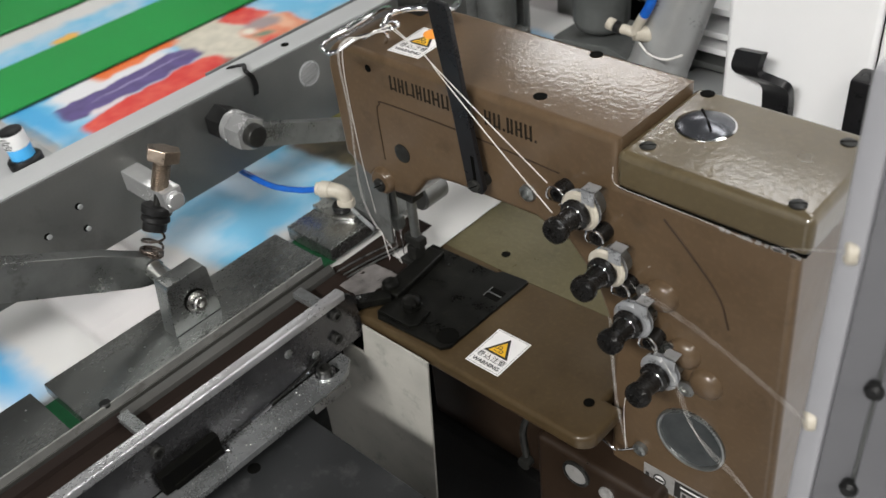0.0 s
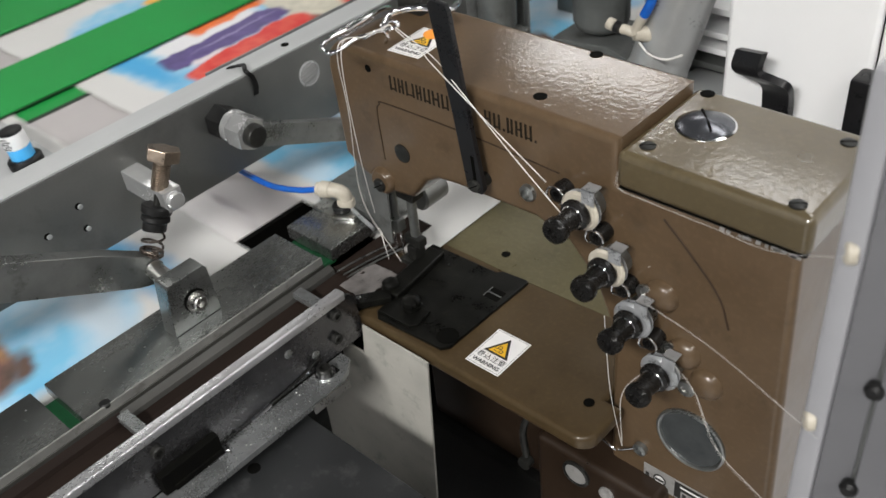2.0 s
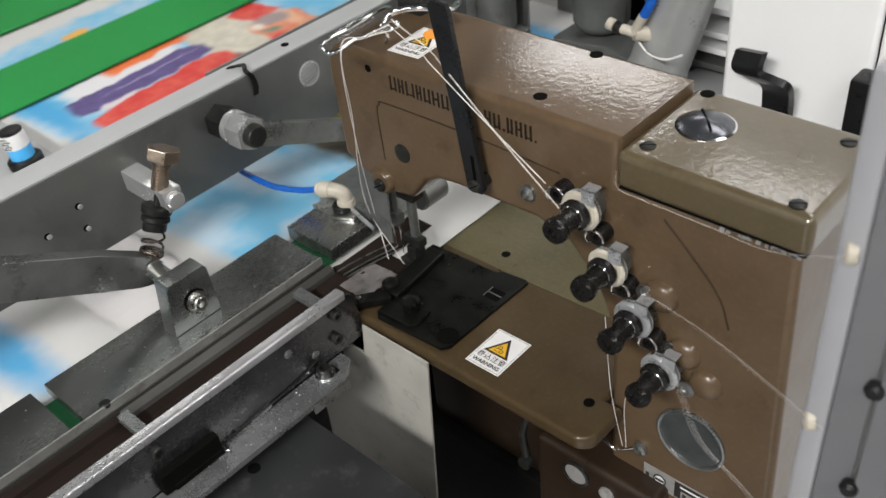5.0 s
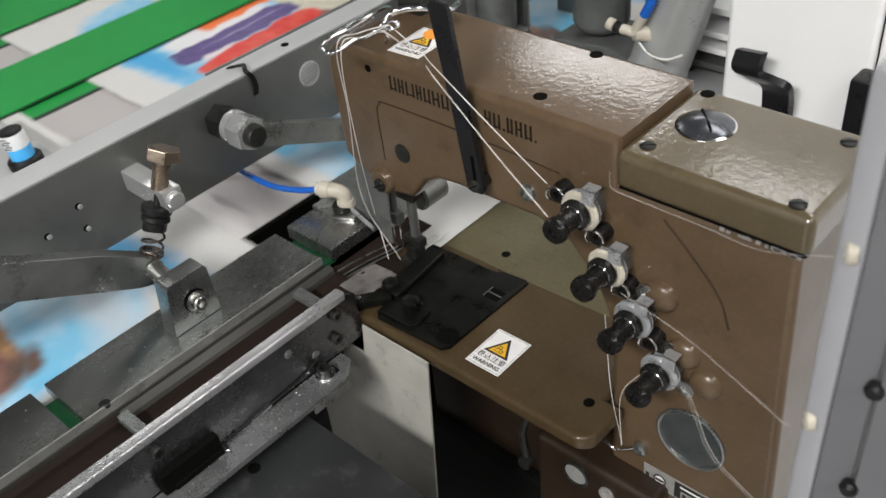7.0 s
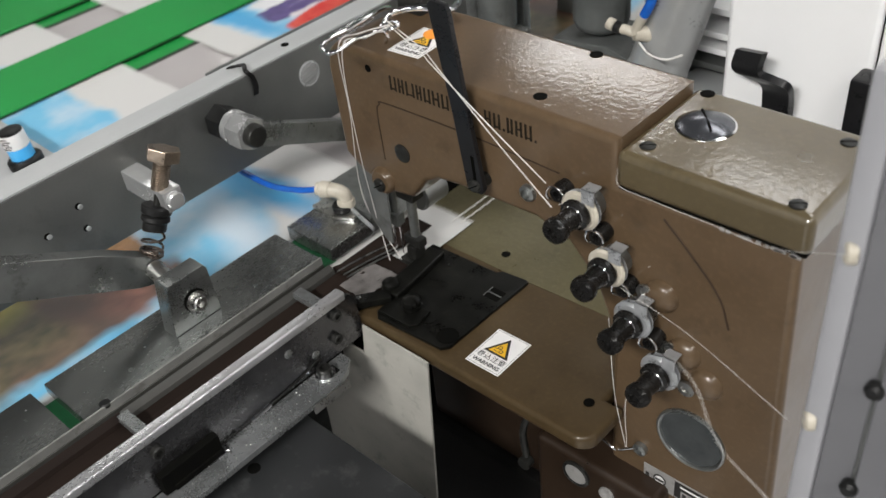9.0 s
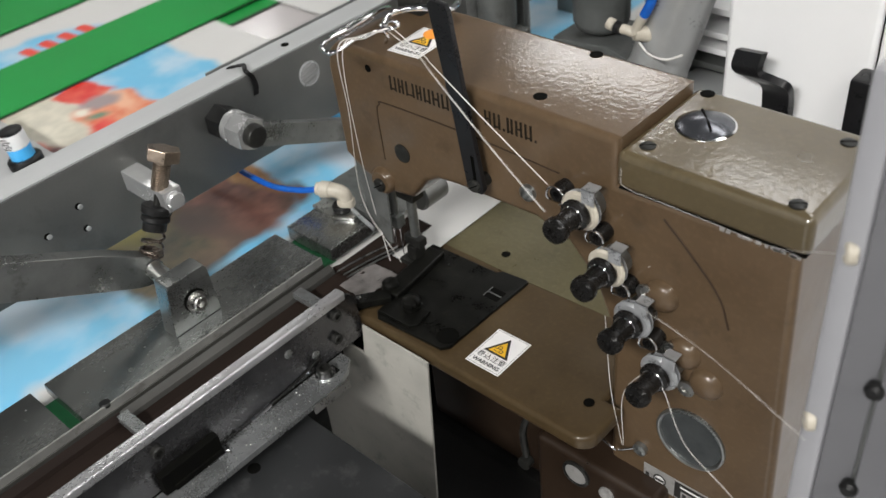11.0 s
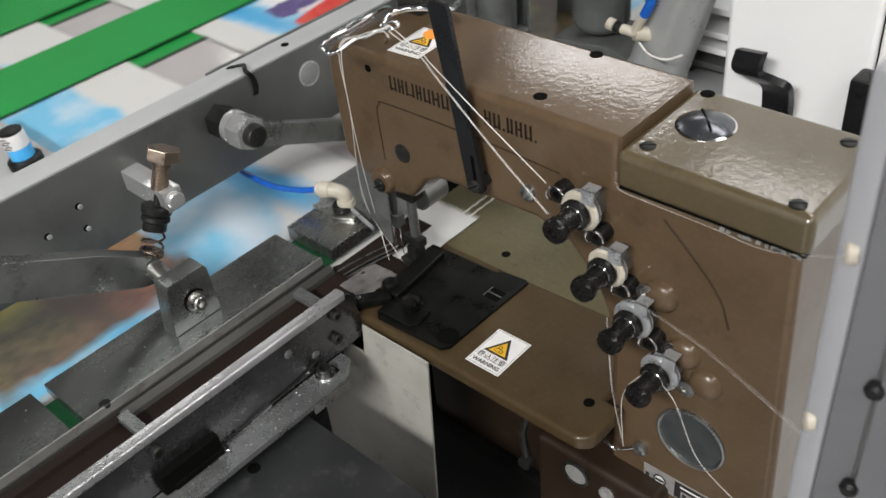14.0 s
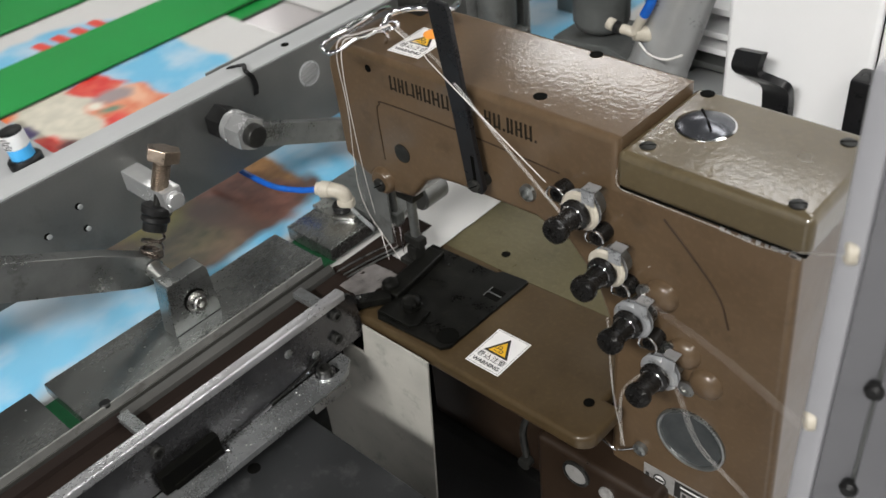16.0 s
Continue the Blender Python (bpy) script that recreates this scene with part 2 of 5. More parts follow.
def bag_print(name):
    """Printed film of a woven bag: sky blue with clouds, a brown picture near the seam, red, purple and cream figures further in."""
    m, nt, b = shader(name)
    tc = nt.nodes.new("ShaderNodeTexCoord")
    wob = nt.nodes.new("ShaderNodeTexNoise")
    wob.inputs["Scale"].default_value, wob.inputs["Detail"].default_value = 26, 6
    link(nt, tc.outputs["Object"], wob.inputs["Vector"])
    off = nt.nodes.new("ShaderNodeVectorMath")
    off.operation = "MULTIPLY_ADD"
    link(nt, wob.outputs["Color"], off.inputs[0])
    off.inputs[1].default_value = (0.032, 0.032, 0)
    link(nt, tc.outputs["Object"], off.inputs[2])
    sub = nt.nodes.new("ShaderNodeVectorMath")
    sub.operation = "SUBTRACT"
    link(nt, off.outputs[0], sub.inputs[0])
    sub.inputs[1].default_value = (0.016, 0.016, 0)
    warped, plain = sub.outputs[0], tc.outputs["Object"]

    def blob(col, x, s, rx, rs, turn, colour, soft=0.3, square=False, straight=False):
        """A patch of colour, oval or square, with a wavering or a straight outline."""
        mp = nt.nodes.new("ShaderNodeMapping")
        mp.vector_type = "TEXTURE"
        mp.inputs["Location"].default_value = (x, -s, 0)
        mp.inputs["Rotation"].default_value = (0, 0, radians(turn))
        mp.inputs["Scale"].default_value = (rx, rs, 1)
        link(nt, plain if straight else warped, mp.inputs["Vector"])
        flat = nt.nodes.new("ShaderNodeVectorMath")
        flat.operation = "MULTIPLY"
        flat.inputs[1].default_value = (1, 1, 0)
        link(nt, mp.outputs[0], flat.inputs[0])
        if square or straight:
            xyz = nt.nodes.new("ShaderNodeSeparateXYZ")
            link(nt, flat.outputs[0], xyz.inputs[0])
            sides = []
            for axis in ("X", "Y"):
                side = nt.nodes.new("ShaderNodeMath")
                side.operation = "POWER"
                size = nt.nodes.new("ShaderNodeMath")
                size.operation = "ABSOLUTE"
                link(nt, xyz.outputs[axis], size.inputs[0])
                link(nt, size.outputs[0], side.inputs[0])
                side.inputs[1].default_value = 6.0
                sides.append(side.outputs[0])
            total = nt.nodes.new("ShaderNodeMath")
            total.operation = "ADD"
            link(nt, sides[0], total.inputs[0])
            link(nt, sides[1], total.inputs[1])
            root = nt.nodes.new("ShaderNodeMath")
            root.operation = "POWER"
            link(nt, total.outputs[0], root.inputs[0])
            root.inputs[1].default_value = 1 / 6
            far = root.outputs[0]
        else:
            ln = nt.nodes.new("ShaderNodeVectorMath")
            ln.operation = "LENGTH"
            link(nt, flat.outputs[0], ln.inputs[0])
            far = ln.outputs["Value"]
        return mix(nt, remap(nt, far, 1 - soft, 1 + soft, 1, 0), col, colour)

    def mottled(scale, a, b, lo=0.35, hi=0.65):
        return mix(nt, remap(nt, noise_node(nt, plain, scale, 6, 0.62), lo, hi, 0, 1), a, b)

    white, blue, deep = (0.58, 0.575, 0.56), (0.155, 0.45, 0.66), (0.06, 0.34, 0.62)
    cloud = noise_node(nt, plain, 11, 5)
    sky = mix(nt, remap(nt, cloud, 0.44, 0.62, 0, 0.8), blue, (0.49, 0.60, 0.68))
    sky = mix(nt, remap(nt, noise_node(nt, plain, 26, 5, 0.6), 0.5, 0.72, 0, 0.3), sky, (0.12, 0.39, 0.63))
    col = blob(mix(nt, 0.0, white, white), -0.44, 0.325, 0.325, 0.243, 0, sky, 0.025, True)
    earth = mottled(46, (0.045, 0.027, 0.019), (0.17, 0.088, 0.058))
    brick = mottled(55, (0.10, 0.036, 0.027), (0.24, 0.100, 0.068))
    amber = mottled(70, (0.26, 0.125, 0.045), (0.46, 0.24, 0.085))
    moss = mottled(60, (0.036, 0.036, 0.016), (0.11, 0.085, 0.040))
    scarlet = mottled(40, (0.58, 0.035, 0.03), (0.66, 0.10, 0.07), 0.4, 0.62)
    salmon = mottled(60, (0.60, 0.16, 0.08), (0.70, 0.33, 0.20))
    cream = mottled(50, (0.48, 0.46, 0.38), (0.62, 0.58, 0.48))
    violet = mottled(60, (0.075, 0.055, 0.16), (0.12, 0.085, 0.25))
    for row in (
        # cloud bank and white foot of the picture near the seam
        (-0.22, 0.555, 0.11, 0.045, 0, sky, 0.12), (-0.20, 0.075, 0.085, 0.020, 6, deep, 0.5),
        (-0.30, 0.490, 0.10, 0.030, 8, (0.52, 0.62, 0.70), 0.6), (-0.17, 0.135, 0.07, 0.020, -12, (0.52, 0.62, 0.70), 0.6),
        # the brown picture
        (-0.268, 0.310, 0.129, 0.098, 0, earth, 0.045, True), (-0.240, 0.262, 0.098, 0.045, 0, brick, 0.12),
        (-0.250, 0.222, 0.060, 0.017, 0, amber, 0.18), (-0.205, 0.350, 0.06, 0.05, 20, moss, 0.5),
        (-0.262, 0.345, 0.035, 0.030, 0, (0.24, 0.22, 0.045), 0.55), (-0.180, 0.392, 0.05, 0.016, -4, moss, 0.4),
        (-0.165, 0.212, 0.020, 0.010, -15, (0.085, 0.045, 0.030), 0.4), (-0.20, 0.300, 0.05, 0.018, 14, (0.075, 0.040, 0.028), 0.6),
        # cream ground, red and salmon figures
        (-0.52, 0.290, 0.085, 0.045, 0, cream, 0.07, True), (-0.555, 0.222, 0.030, 0.028, 12, scarlet, 0.10, True),
        (-0.475, 0.222, 0.046, 0.040, 0, salmon, 0.10, True), (-0.50, 0.205, 0.03, 0.012, 0, (0.72, 0.40, 0.26), 0.4),
        (-0.516, 0.225, 0.016, 0.024, -25, (0.30, 0.25, 0.25), 0.30), (-0.508, 0.250, 0.010, 0.008, 0, (0.70, 0.66, 0.56), 0.4),
        (-0.487, 0.245, 0.008, 0.010, 0, (0.14, 0.22, 0.15), 0.5), (-0.455, 0.250, 0.02, 0.015, 0, scarlet, 0.4),
        # long red and purple figures
        (-0.560, 0.430, 0.022, 0.085, 2, (0.68, 0.68, 0.70), 0.12, True), (-0.580, 0.385, 0.014, 0.060, 3, (0.72, 0.17, 0.05), 0.12, True),
        (-0.455, 0.420, 0.042, 0.104, 5, scarlet, 0.05, True), (-0.452, 0.316, 0.016, 0.010, 0, (0.10, 0.03, 0.03), 0.4),
        (-0.524, 0.427, 0.0235, 0.101, 2, violet, 0.05, True), (-0.527, 0.405, 0.0013, 0.065, 3, (0.42, 0.38, 0.58), 0.3),
        (-0.497, 0.475, 0.006, 0.030, 6, (0.66, 0.60, 0.62), 0.3), (-0.540, 0.545, 0.075, 0.018, 0, deep, 0.5),
        # far side: plain white edge, a yellow figure
        (-0.722, 0.402, 0.011, 0.022, 0, (0.74, 0.40, 0.07), 0.2), (-0.655, 0.480, 0.03, 0.05, 0, (0.72, 0.20, 0.07), 0.3),
    ):
        col = blob(col, *row)
    for k in range(4):
        col = blob(col, -0.726, 0.115 + 0.0285 * k, 0.0165, 0.0088, 6, (0.66, 0.06, 0.04), 0.05, True, True)
    sep = nt.nodes.new("ShaderNodeSeparateXYZ")
    link(nt, plain, sep.inputs[0])
    # white selvedges: seam side and the far side
    col = mix(nt, remap(nt, sep.outputs["X"], -0.12, -0.105, 0, 1), col, white)
    col = mix(nt, remap(nt, sep.outputs["X"], -0.80, -0.79, 1, 0), col, white)
    link(nt, col, b.inputs["Base Color"])
    b.inputs["Roughness"].default_value = 0.5
    b.inputs["Specular IOR Level"].default_value = 0.35
    b.inputs["Coat Weight"].default_value = 0.12
    b.inputs["Coat Roughness"].default_value = 0.2
    weave = noise_node(nt, plain, 70, 3)
    bump(nt, b, weave, 0.25, 0.0012)
    return m


BAG = bag_print("printed_bag_film")


# ---- building helpers ----
def part(name, bm, material, parent=None, label="", smooth=True):
    """One mesh object from a bmesh, as a part of parent (or a thing of its own)."""
    me = bpy.data.meshes.new(name)
    bmesh.ops.recalc_face_normals(bm, faces=bm.faces)
    bm.to_mesh(me)
    bm.free()
    me.materials.append(material)
    if smooth:
        for p in me.polygons:
            p.use_smooth = True
        me.set_sharp_from_angle(angle=radians(38))
    ob = new(name, me)
    if smooth and len(me.polygons) < 3000:
        even = ob.modifiers.new("even_normals", "WEIGHTED_NORMAL")
        even.keep_sharp = True
    if parent:
        ob.parent = parent
        ob.matrix_parent_inverse = parent.matrix_basis.inverted() if parent.type == "EMPTY" else Matrix()
    if label:
        ob["label"] = label
    return ob


def thing(name, label, category, group="", at=(0, 0, 0), kind=""):
    ob = new(name)
    ob.empty_display_size = 0.02
    ob.location = at
    bpy.context.view_layer.update()
    return tagged(ob, label, category, group, kind)


def merge(*many):
    out = bmesh.new()
    for bm in many:
        me = bpy.data.meshes.new("t")
        bm.to_mesh(me)
        bm.free()
        out.from_mesh(me)
        bpy.data.meshes.remove(me)
    return out


def moved(bm, m):
    bmesh.ops.transform(bm, matrix=m, verts=bm.verts)
    return bm


def box(x0, x1, y0, y1, z0, z1, r=0.0008, seg=2):
    bm = bmesh.new()
    bmesh.ops.create_cube(bm, size=1)
    for v in bm.verts:
        v.co = Vector(((x0 + x1) / 2 + v.co.x * (x1 - x0), (y0 + y1) / 2 + v.co.y * (y1 - y0), (z0 + z1) / 2 + v.co.z * (z1 - z0)))
    if r > 0:
        bmesh.ops.bevel(bm, geom=list(bm.edges), offset=r, segments=seg, profile=0.5, affect="EDGES")
    return bm


AXIS = {"x": Matrix.Rotation(radians(90), 4, "Y"), "y": Matrix.Rotation(radians(-90), 4, "X"), "z": Matrix()}


def rod(p, q, r, seg=20, r2=None, bevel=0.0):
    """A round bar from p to q; r2: its radius at q."""
    p, q = Vector(p), Vector(q)
    bm = bmesh.new()
    d = q - p
    bmesh.ops.create_cone(bm, cap_ends=True, segments=seg, radius1=r, radius2=r if r2 is None else r2, depth=d.length)
    if bevel > 0:
        rim = [e for e in bm.edges if any(len(f.verts) > 4 for f in e.link_faces)]
        bmesh.ops.bevel(bm, geom=rim, offset=bevel, segments=2, profile=0.5, affect="EDGES")
    return moved(bm, Matrix.Translation((p + q) / 2) @ d.to_track_quat("Z", "Y").to_matrix().to_4x4())


def lathe(profile, seg=32):
    """A turned body round z from (radius, height) pairs."""
    bm = bmesh.new()
    rings = []
    for r, h in profile:
        rings.append([bm.verts.new((r * math.cos(2 * math.pi * k / seg), r * math.sin(2 * math.pi * k / seg), h)) for k in range(seg)])
    for a, b in zip(rings, rings[1:]):
        for k in range(seg):
            bm.faces.new((a[k], a[(k + 1) % seg], b[(k + 1) % seg], b[k]))
    bm.faces.new(rings[0])
    bm.faces.new(rings[-1])
    return bm


def turned(profile, p, q, seg=28):
    """A turned body whose heights run from p towards q."""
    p, q = Vector(p), Vector(q)
    return moved(lathe(profile, seg), Matrix.Translation(p) @ (q - p).to_track_quat("Z", "Y").to_matrix().to_4x4())


def prism(outline, plane, a, b, r=0.0, seg=2):
    """An outline in the plane 'xz', 'yz' or 'xy', drawn out along the third axis from a to b, with rounded edges."""
    put = {"xz": lambda u, v, w: (u, w, v), "yz": lambda u, v, w: (w, u, v), "xy": lambda u, v, w: (u, v, w)}[plane]
    bm = bmesh.new()
    lo, hi = [bm.verts.new(put(u, v, a)) for u, v in outline], [bm.verts.new(put(u, v, b)) for u, v in outline]
    bm.faces.new(lo)
    bm.faces.new(hi)
    n = len(outline)
    for k in range(n):
        bm.faces.new((lo[k], lo[(k + 1) % n], hi[(k + 1) % n], hi[k]))
    bmesh.ops.recalc_face_normals(bm, faces=bm.faces)
    if r > 0:
        rim = [e for e in bm.edges if any(len(f.verts) == n and n > 4 for f in e.link_faces)] if n > 4 else list(bm.edges)
        bmesh.ops.bevel(bm, geom=rim, offset=r, segments=seg, profile=0.5, affect="EDGES")
    return bm


def arc(cx, cy, r, a, b, n=8):
    return [(cx + r * math.cos(radians(a + (b - a) * k / n)), cy + r * math.sin(radians(a + (b - a) * k / n))) for k in range(n + 1)]


def glide(points, steps=8):
    """A smooth line through the points."""
    pts = [Vector(p) for p in points]
    if len(pts) < 3:
        return pts
    ext = [2 * pts[0] - pts[1]] + pts + [2 * pts[-1] - pts[-2]]
    out = []
    for k in range(1, len(ext) - 2):
        p0, p1, p2, p3 = ext[k - 1:k + 3]
        for s in range(steps):
            t = s / steps
            out.append(0.5 * (2 * p1 + (p2 - p0) * t + (2 * p0 - 5 * p1 + 4 * p2 - p3) * t * t + (3 * p1 - p0 - 3 * p2 + p3) * t ** 3))
    return out + [pts[-1]]


def pipe(points, r, seg=8, steps=8, smooth=True):
    """A round wire or tube along the points."""
    line = glide(points, steps) if smooth else [Vector(p) for p in points]
    bm = bmesh.new()
    rings, up = [], None
    for k, p in enumerate(line):
        d = (line[min(k + 1, len(line) - 1)] - line[max(k - 1, 0)]).normalized()
        if up is None:
            up = d.orthogonal().normalized()
        up = (up - d * up.dot(d)).normalized()
        side = d.cross(up)
        rings.append([bm.verts.new(p + r * (math.cos(2 * math.pi * j / seg) * up + math.sin(2 * math.pi * j / seg) * side)) for j in range(seg)])
    for a, b in zip(rings, rings[1:]):
        for j in range(seg):
            bm.faces.new((a[j], a[(j + 1) % seg], b[(j + 1) % seg], b[j]))
    bm.faces.new(rings[0])
    bm.faces.new(rings[-1])
    return bm


def ribbon(points, half, thick, across):
    """A flat bar along the points; across: the direction of its width."""
    line = glide(points, 6)
    bm = bmesh.new()
    w = Vector(across).normalized()
    rings = []
    for k, p in enumerate(line):
        d = (line[min(k + 1, len(line) - 1)] - line[max(k - 1, 0)]).normalized()
        n = d.cross(w).normalized()
        rings.append([bm.verts.new(p + a * half * w + c * thick / 2 * n) for a, c in ((-1, -1), (1, -1), (1, 1), (-1, 1))])
    for a, b in zip(rings, rings[1:]):
        for j in range(4):
            bm.faces.new((a[j], a[(j + 1) % 4], b[(j + 1) % 4], b[j]))
    bm.faces.new(rings[0])
    bm.faces.new(rings[-1])
    return bm


def hexagon(p, q, r, bevel=0.0006):
    return rod(p, q, r, 6, None, bevel)


def cap_screw(name, at, axis, r, h, material, parent, slot=False, socket=True):
    """A screw head at a place, standing out along axis: domed with a slot, or with a hexagon socket."""
    at, axis = Vector(at), Vector(axis).normalized()
    if socket:
        prof = [(r, 0), (r, h * 0.8), (r * 0.85, h), (r * 0.52, h), (r * 0.50, h * 0.35)]
    else:
        prof = [(r, 0), (r, h * 0.45), (r * 0.9, h * 0.75), (r * 0.6, h * 0.95), (r * 0.1, h)]
    ob = part(name, turned(prof, at, at + axis, 24), material, parent)
    if slot:
        side = axis.orthogonal().normalized()
        b = box(-r * 0.95, r * 0.95, -r * 0.09, r * 0.09, h * 0.7, h * 1.02, 0)
        moved(b, Matrix.Translation(at) @ axis.to_track_quat("Z", "Y").to_matrix().to_4x4() @ pose(0, 0, 0, 0, 0, 35))
        part("screw_slot", b, HOLE, parent)
    return ob


def words(name, text, size, m, material, parent, fit=None):
    """Flat lettering with the built-in font; fit: the width it is drawn to."""
    cu = bpy.data.curves.new(name, "FONT")
    cu.body, cu.size, cu.align_x, cu.align_y, cu.extrude = text, size, "CENTER", "CENTER", 0.00005
    cu.offset = size * (0.034 if text.isascii() else 0.003)
    tmp = bpy.data.objects.new(name, cu)
    me = bpy.data.meshes.new_from_object(tmp)
    bpy.data.objects.remove(tmp)
    if fit and len(me.vertices):
        xs = [v.co.x for v in me.vertices]
        k = fit / max(1e-6, max(xs) - min(xs))
        for v in me.vertices:
            v.co.x *= k
    me.transform(m)
    me.materials.clear()
    me.materials.append(material)
    ob = new(name, me)
    ob.parent = parent
    return ob


# ---- the hall ----
def hall():
    tagged(part("floor", box(-6, 6, -6, 6, -0.1, 0, 0), FLOOR), "grey painted concrete hall floor", "floor", kind="structure")
    tagged(part("ceiling", box(-6.1, 6.1, -6.1, 6.1, 3.8, 3.9, 0), CEIL), "dark hall ceiling over the sewing line", "ceiling", kind="structure")
    for name, b in (("wall_north", (-6.1, 6.1, 6, 6.1)), ("wall_south", (-6.1, 6.1, -6.1, -6)), ("wall_east", (6, 6.1, -6, 6)), ("wall_west", (-6.1, -6, -6, 6))):
        tagged(part(name, box(*b, 0, 3.8, 0), WALL), "plain pale hall wall", "wall", kind="structure")
    for lx, ly, lw, ld, watts in LAMPS:
        lamp = thing("ceiling_light", "white panel light under the hall ceiling", "ceiling light", "hall lights", (lx, ly, 3.8))
        part("housing", box(lx - lw / 2 - 0.04, lx + lw / 2 + 0.04, ly - ld / 2 - 0.04, ly + ld / 2 + 0.04, 3.70, 3.80, 0.01), WHITE, lamp)
        part("diffuser", box(lx - lw / 2, lx + lw / 2, ly - ld / 2, ly + ld / 2, 3.68, 3.699, 0.004), LAMP_GLOW, lamp, "glowing white diffuser")


hall()


# ---- conveyor ----
def conveyor():
    t = thing("conveyor_table", "long pale grey enamelled feed table under the bags", "table", at=(-0.6, 0, 0))
    part("tabletop", box(-1.25, -0.156, -2.3, 2.5, 0.975, 0.999, 0), TABLE, t)
    # Plate added over the pale table edge; its near-black stands for the gap's shade.
    part("side_rail", box(-0.1558, -0.1500, -0.0730, 2.5, 0.90, 0.9980, 0.0005), HOLE, t, "near-black plate over the table edge, for the gap's shade")
    part("table_tongue", box(-0.1559, -0.100, -2.3, -0.0735, 0.975, 0.999, 0), TABLE, t)
    part("side_rail", box(-1.25, -1.20, -2.3, 2.5, 0.90, 0.974, 0.002), DARK_CAST, t)
    for x in (-1.2, -0.22):
        for y in (-2.1, 0.0, 2.3):
            part("leg", box(x - 0.02, x + 0.02, y - 0.02, y + 0.02, 0, 0.90, 0.002), DARK_CAST, t)
    for x0, x1 in ((-0.69, -0.556), (-0.93, -0.79)):
        b = thing("lower_belt", "green flat conveyor belt let into the feed table", "conveyor belt", "lower belts", (x0, 0, 0.999))
        part("belt_top", box(x0, x1, -2.25, 2.45, 0.9992, 1.0006, 0.0004), BELT_GREEN, b)
        part("belt_edge", box(x1 + 0.0002, x1 + 0.007, -2.25, 2.45, 0.9992, 1.0004, 0.0003), BELT_EDGE, b, "dark rubber belt edge")
    for x0, x1 in ((-0.702, -0.581), (-0.938, -0.8104)):
        b = thing("upper_belt", "green flat hold-down belt running over the bags", "conveyor belt", "upper belts", (x0, 0, 1.005))
        part("belt_top", box(x0, x1, -0.85, 1.034, 1.0056, 1.0080, 0.0006), BELT_GREEN, b)
        part("belt_edge", box(x0 + 0.001, x1 + 0.0006, -0.85, 1.034, 1.0045, 1.0055, 0.0003), BELT_EDGE, b, "dark rubber underside of the belt")
        for y in (-0.872, 1.056):
            part("roller", rod((x0 - 0.01, y, 1.024), (x1 + 0.01, y, 1.024), 0.018, 24), DARK_CAST, b)
            part("roller_bracket", box(x0 - 0.03, x0 - 0.012, y - 0.02, y + 0.02, 0.999, 1.06, 0.001), DARK_CAST, b)


conveyor()


def sensor():
    s = thing("photo_sensor", "blue and black round sensor in a pale bracket", "sensor", at=(-0.435, -0.13, 0.999))
    cx, cy = -0.408, -0.139
    part("bracket", merge(prism([(-0.55, -0.19), (-0.41, -0.19), *arc(-0.408, -0.139, 0.030, -80, 90, 10), (-0.55, -0.107)], "xy", 1.022, 1.028, 0.0008),
                          box(-0.55, -0.537, -0.19, -0.107, 0.999, 1.022, 0.001)), ALU_EDGE, s, "pale milled bracket")
    part("lock_ring", turned([(0.019, 0), (0.021, 0.002), (0.021, 0.010), (0.018, 0.013), (0.014, 0.013)], (cx, cy, 1.028), (cx, cy, 2)), RUBBER, s, "black lock ring")
    part("barrel", turned([(0.0145, 0), (0.0145, 0.015), (0.0142, 0.016)], (cx, cy, 1.040), (cx, cy, 2)), SENSOR_BLUE, s, "bright blue sensor barrel")
    part("type_label", turned([(0.0142, 0), (0.0148, 0.001), (0.0148, 0.018), (0.0142, 0.019)], (cx, cy, 1.0555), (cx, cy, 2)), PAPER, s, "silver label with small dark print")
    for k in range(5):
        a = radians(-70 + 9 * (k % 2))
        z = 1.0585 + 0.0032 * k
        p = Vector((cx + 0.0149 * math.cos(a), cy + 0.0149 * math.sin(a), z))
        part("print_bar", moved(box(-0.0001, 0.0001, -0.005, 0.005, -0.0008, 0.0008, 0), Matrix.Translation(p) @ pose(0, 0, 0, 0, 0, math.degrees(a))), INK, s)
    part("cap", turned([(0.0140, 0), (0.0140, 0.002), (0.0125, 0.0032), (0.006, 0.0036)], (cx, cy, 1.0745), (cx, cy, 2)), RUBBER, s, "black sensor cap")
    for piece in s.children:
        if piece.name.split(".")[0] != "bracket":
            piece.data.transform(Matrix.Translation((cx - 0.004, cy + 0.002, 1.027)) @ pose(0, 0, 0, 4, -4, 0) @ Matrix.Scale(0.86, 4) @ Matrix.Translation((-cx, -cy, -1.027)))


sensor()


# ---- beam and press arm ----
def spring_line(p, q, r, turns, n=16):
    p, q = Vector(p), Vector(q)
    m = (q - p).to_track_quat("Z", "Y").to_matrix()
    out = []
    for k in range(int(turns * n) + 1):
        a, u = 2 * math.pi * k / n, k / (turns * n)
        out.append(p + (q - p) * (u * u * (3 - 2 * u) * 0.4 + 0.6 * u) + m @ Vector((r * math.cos(a), r * math.sin(a), 0)))
    return out


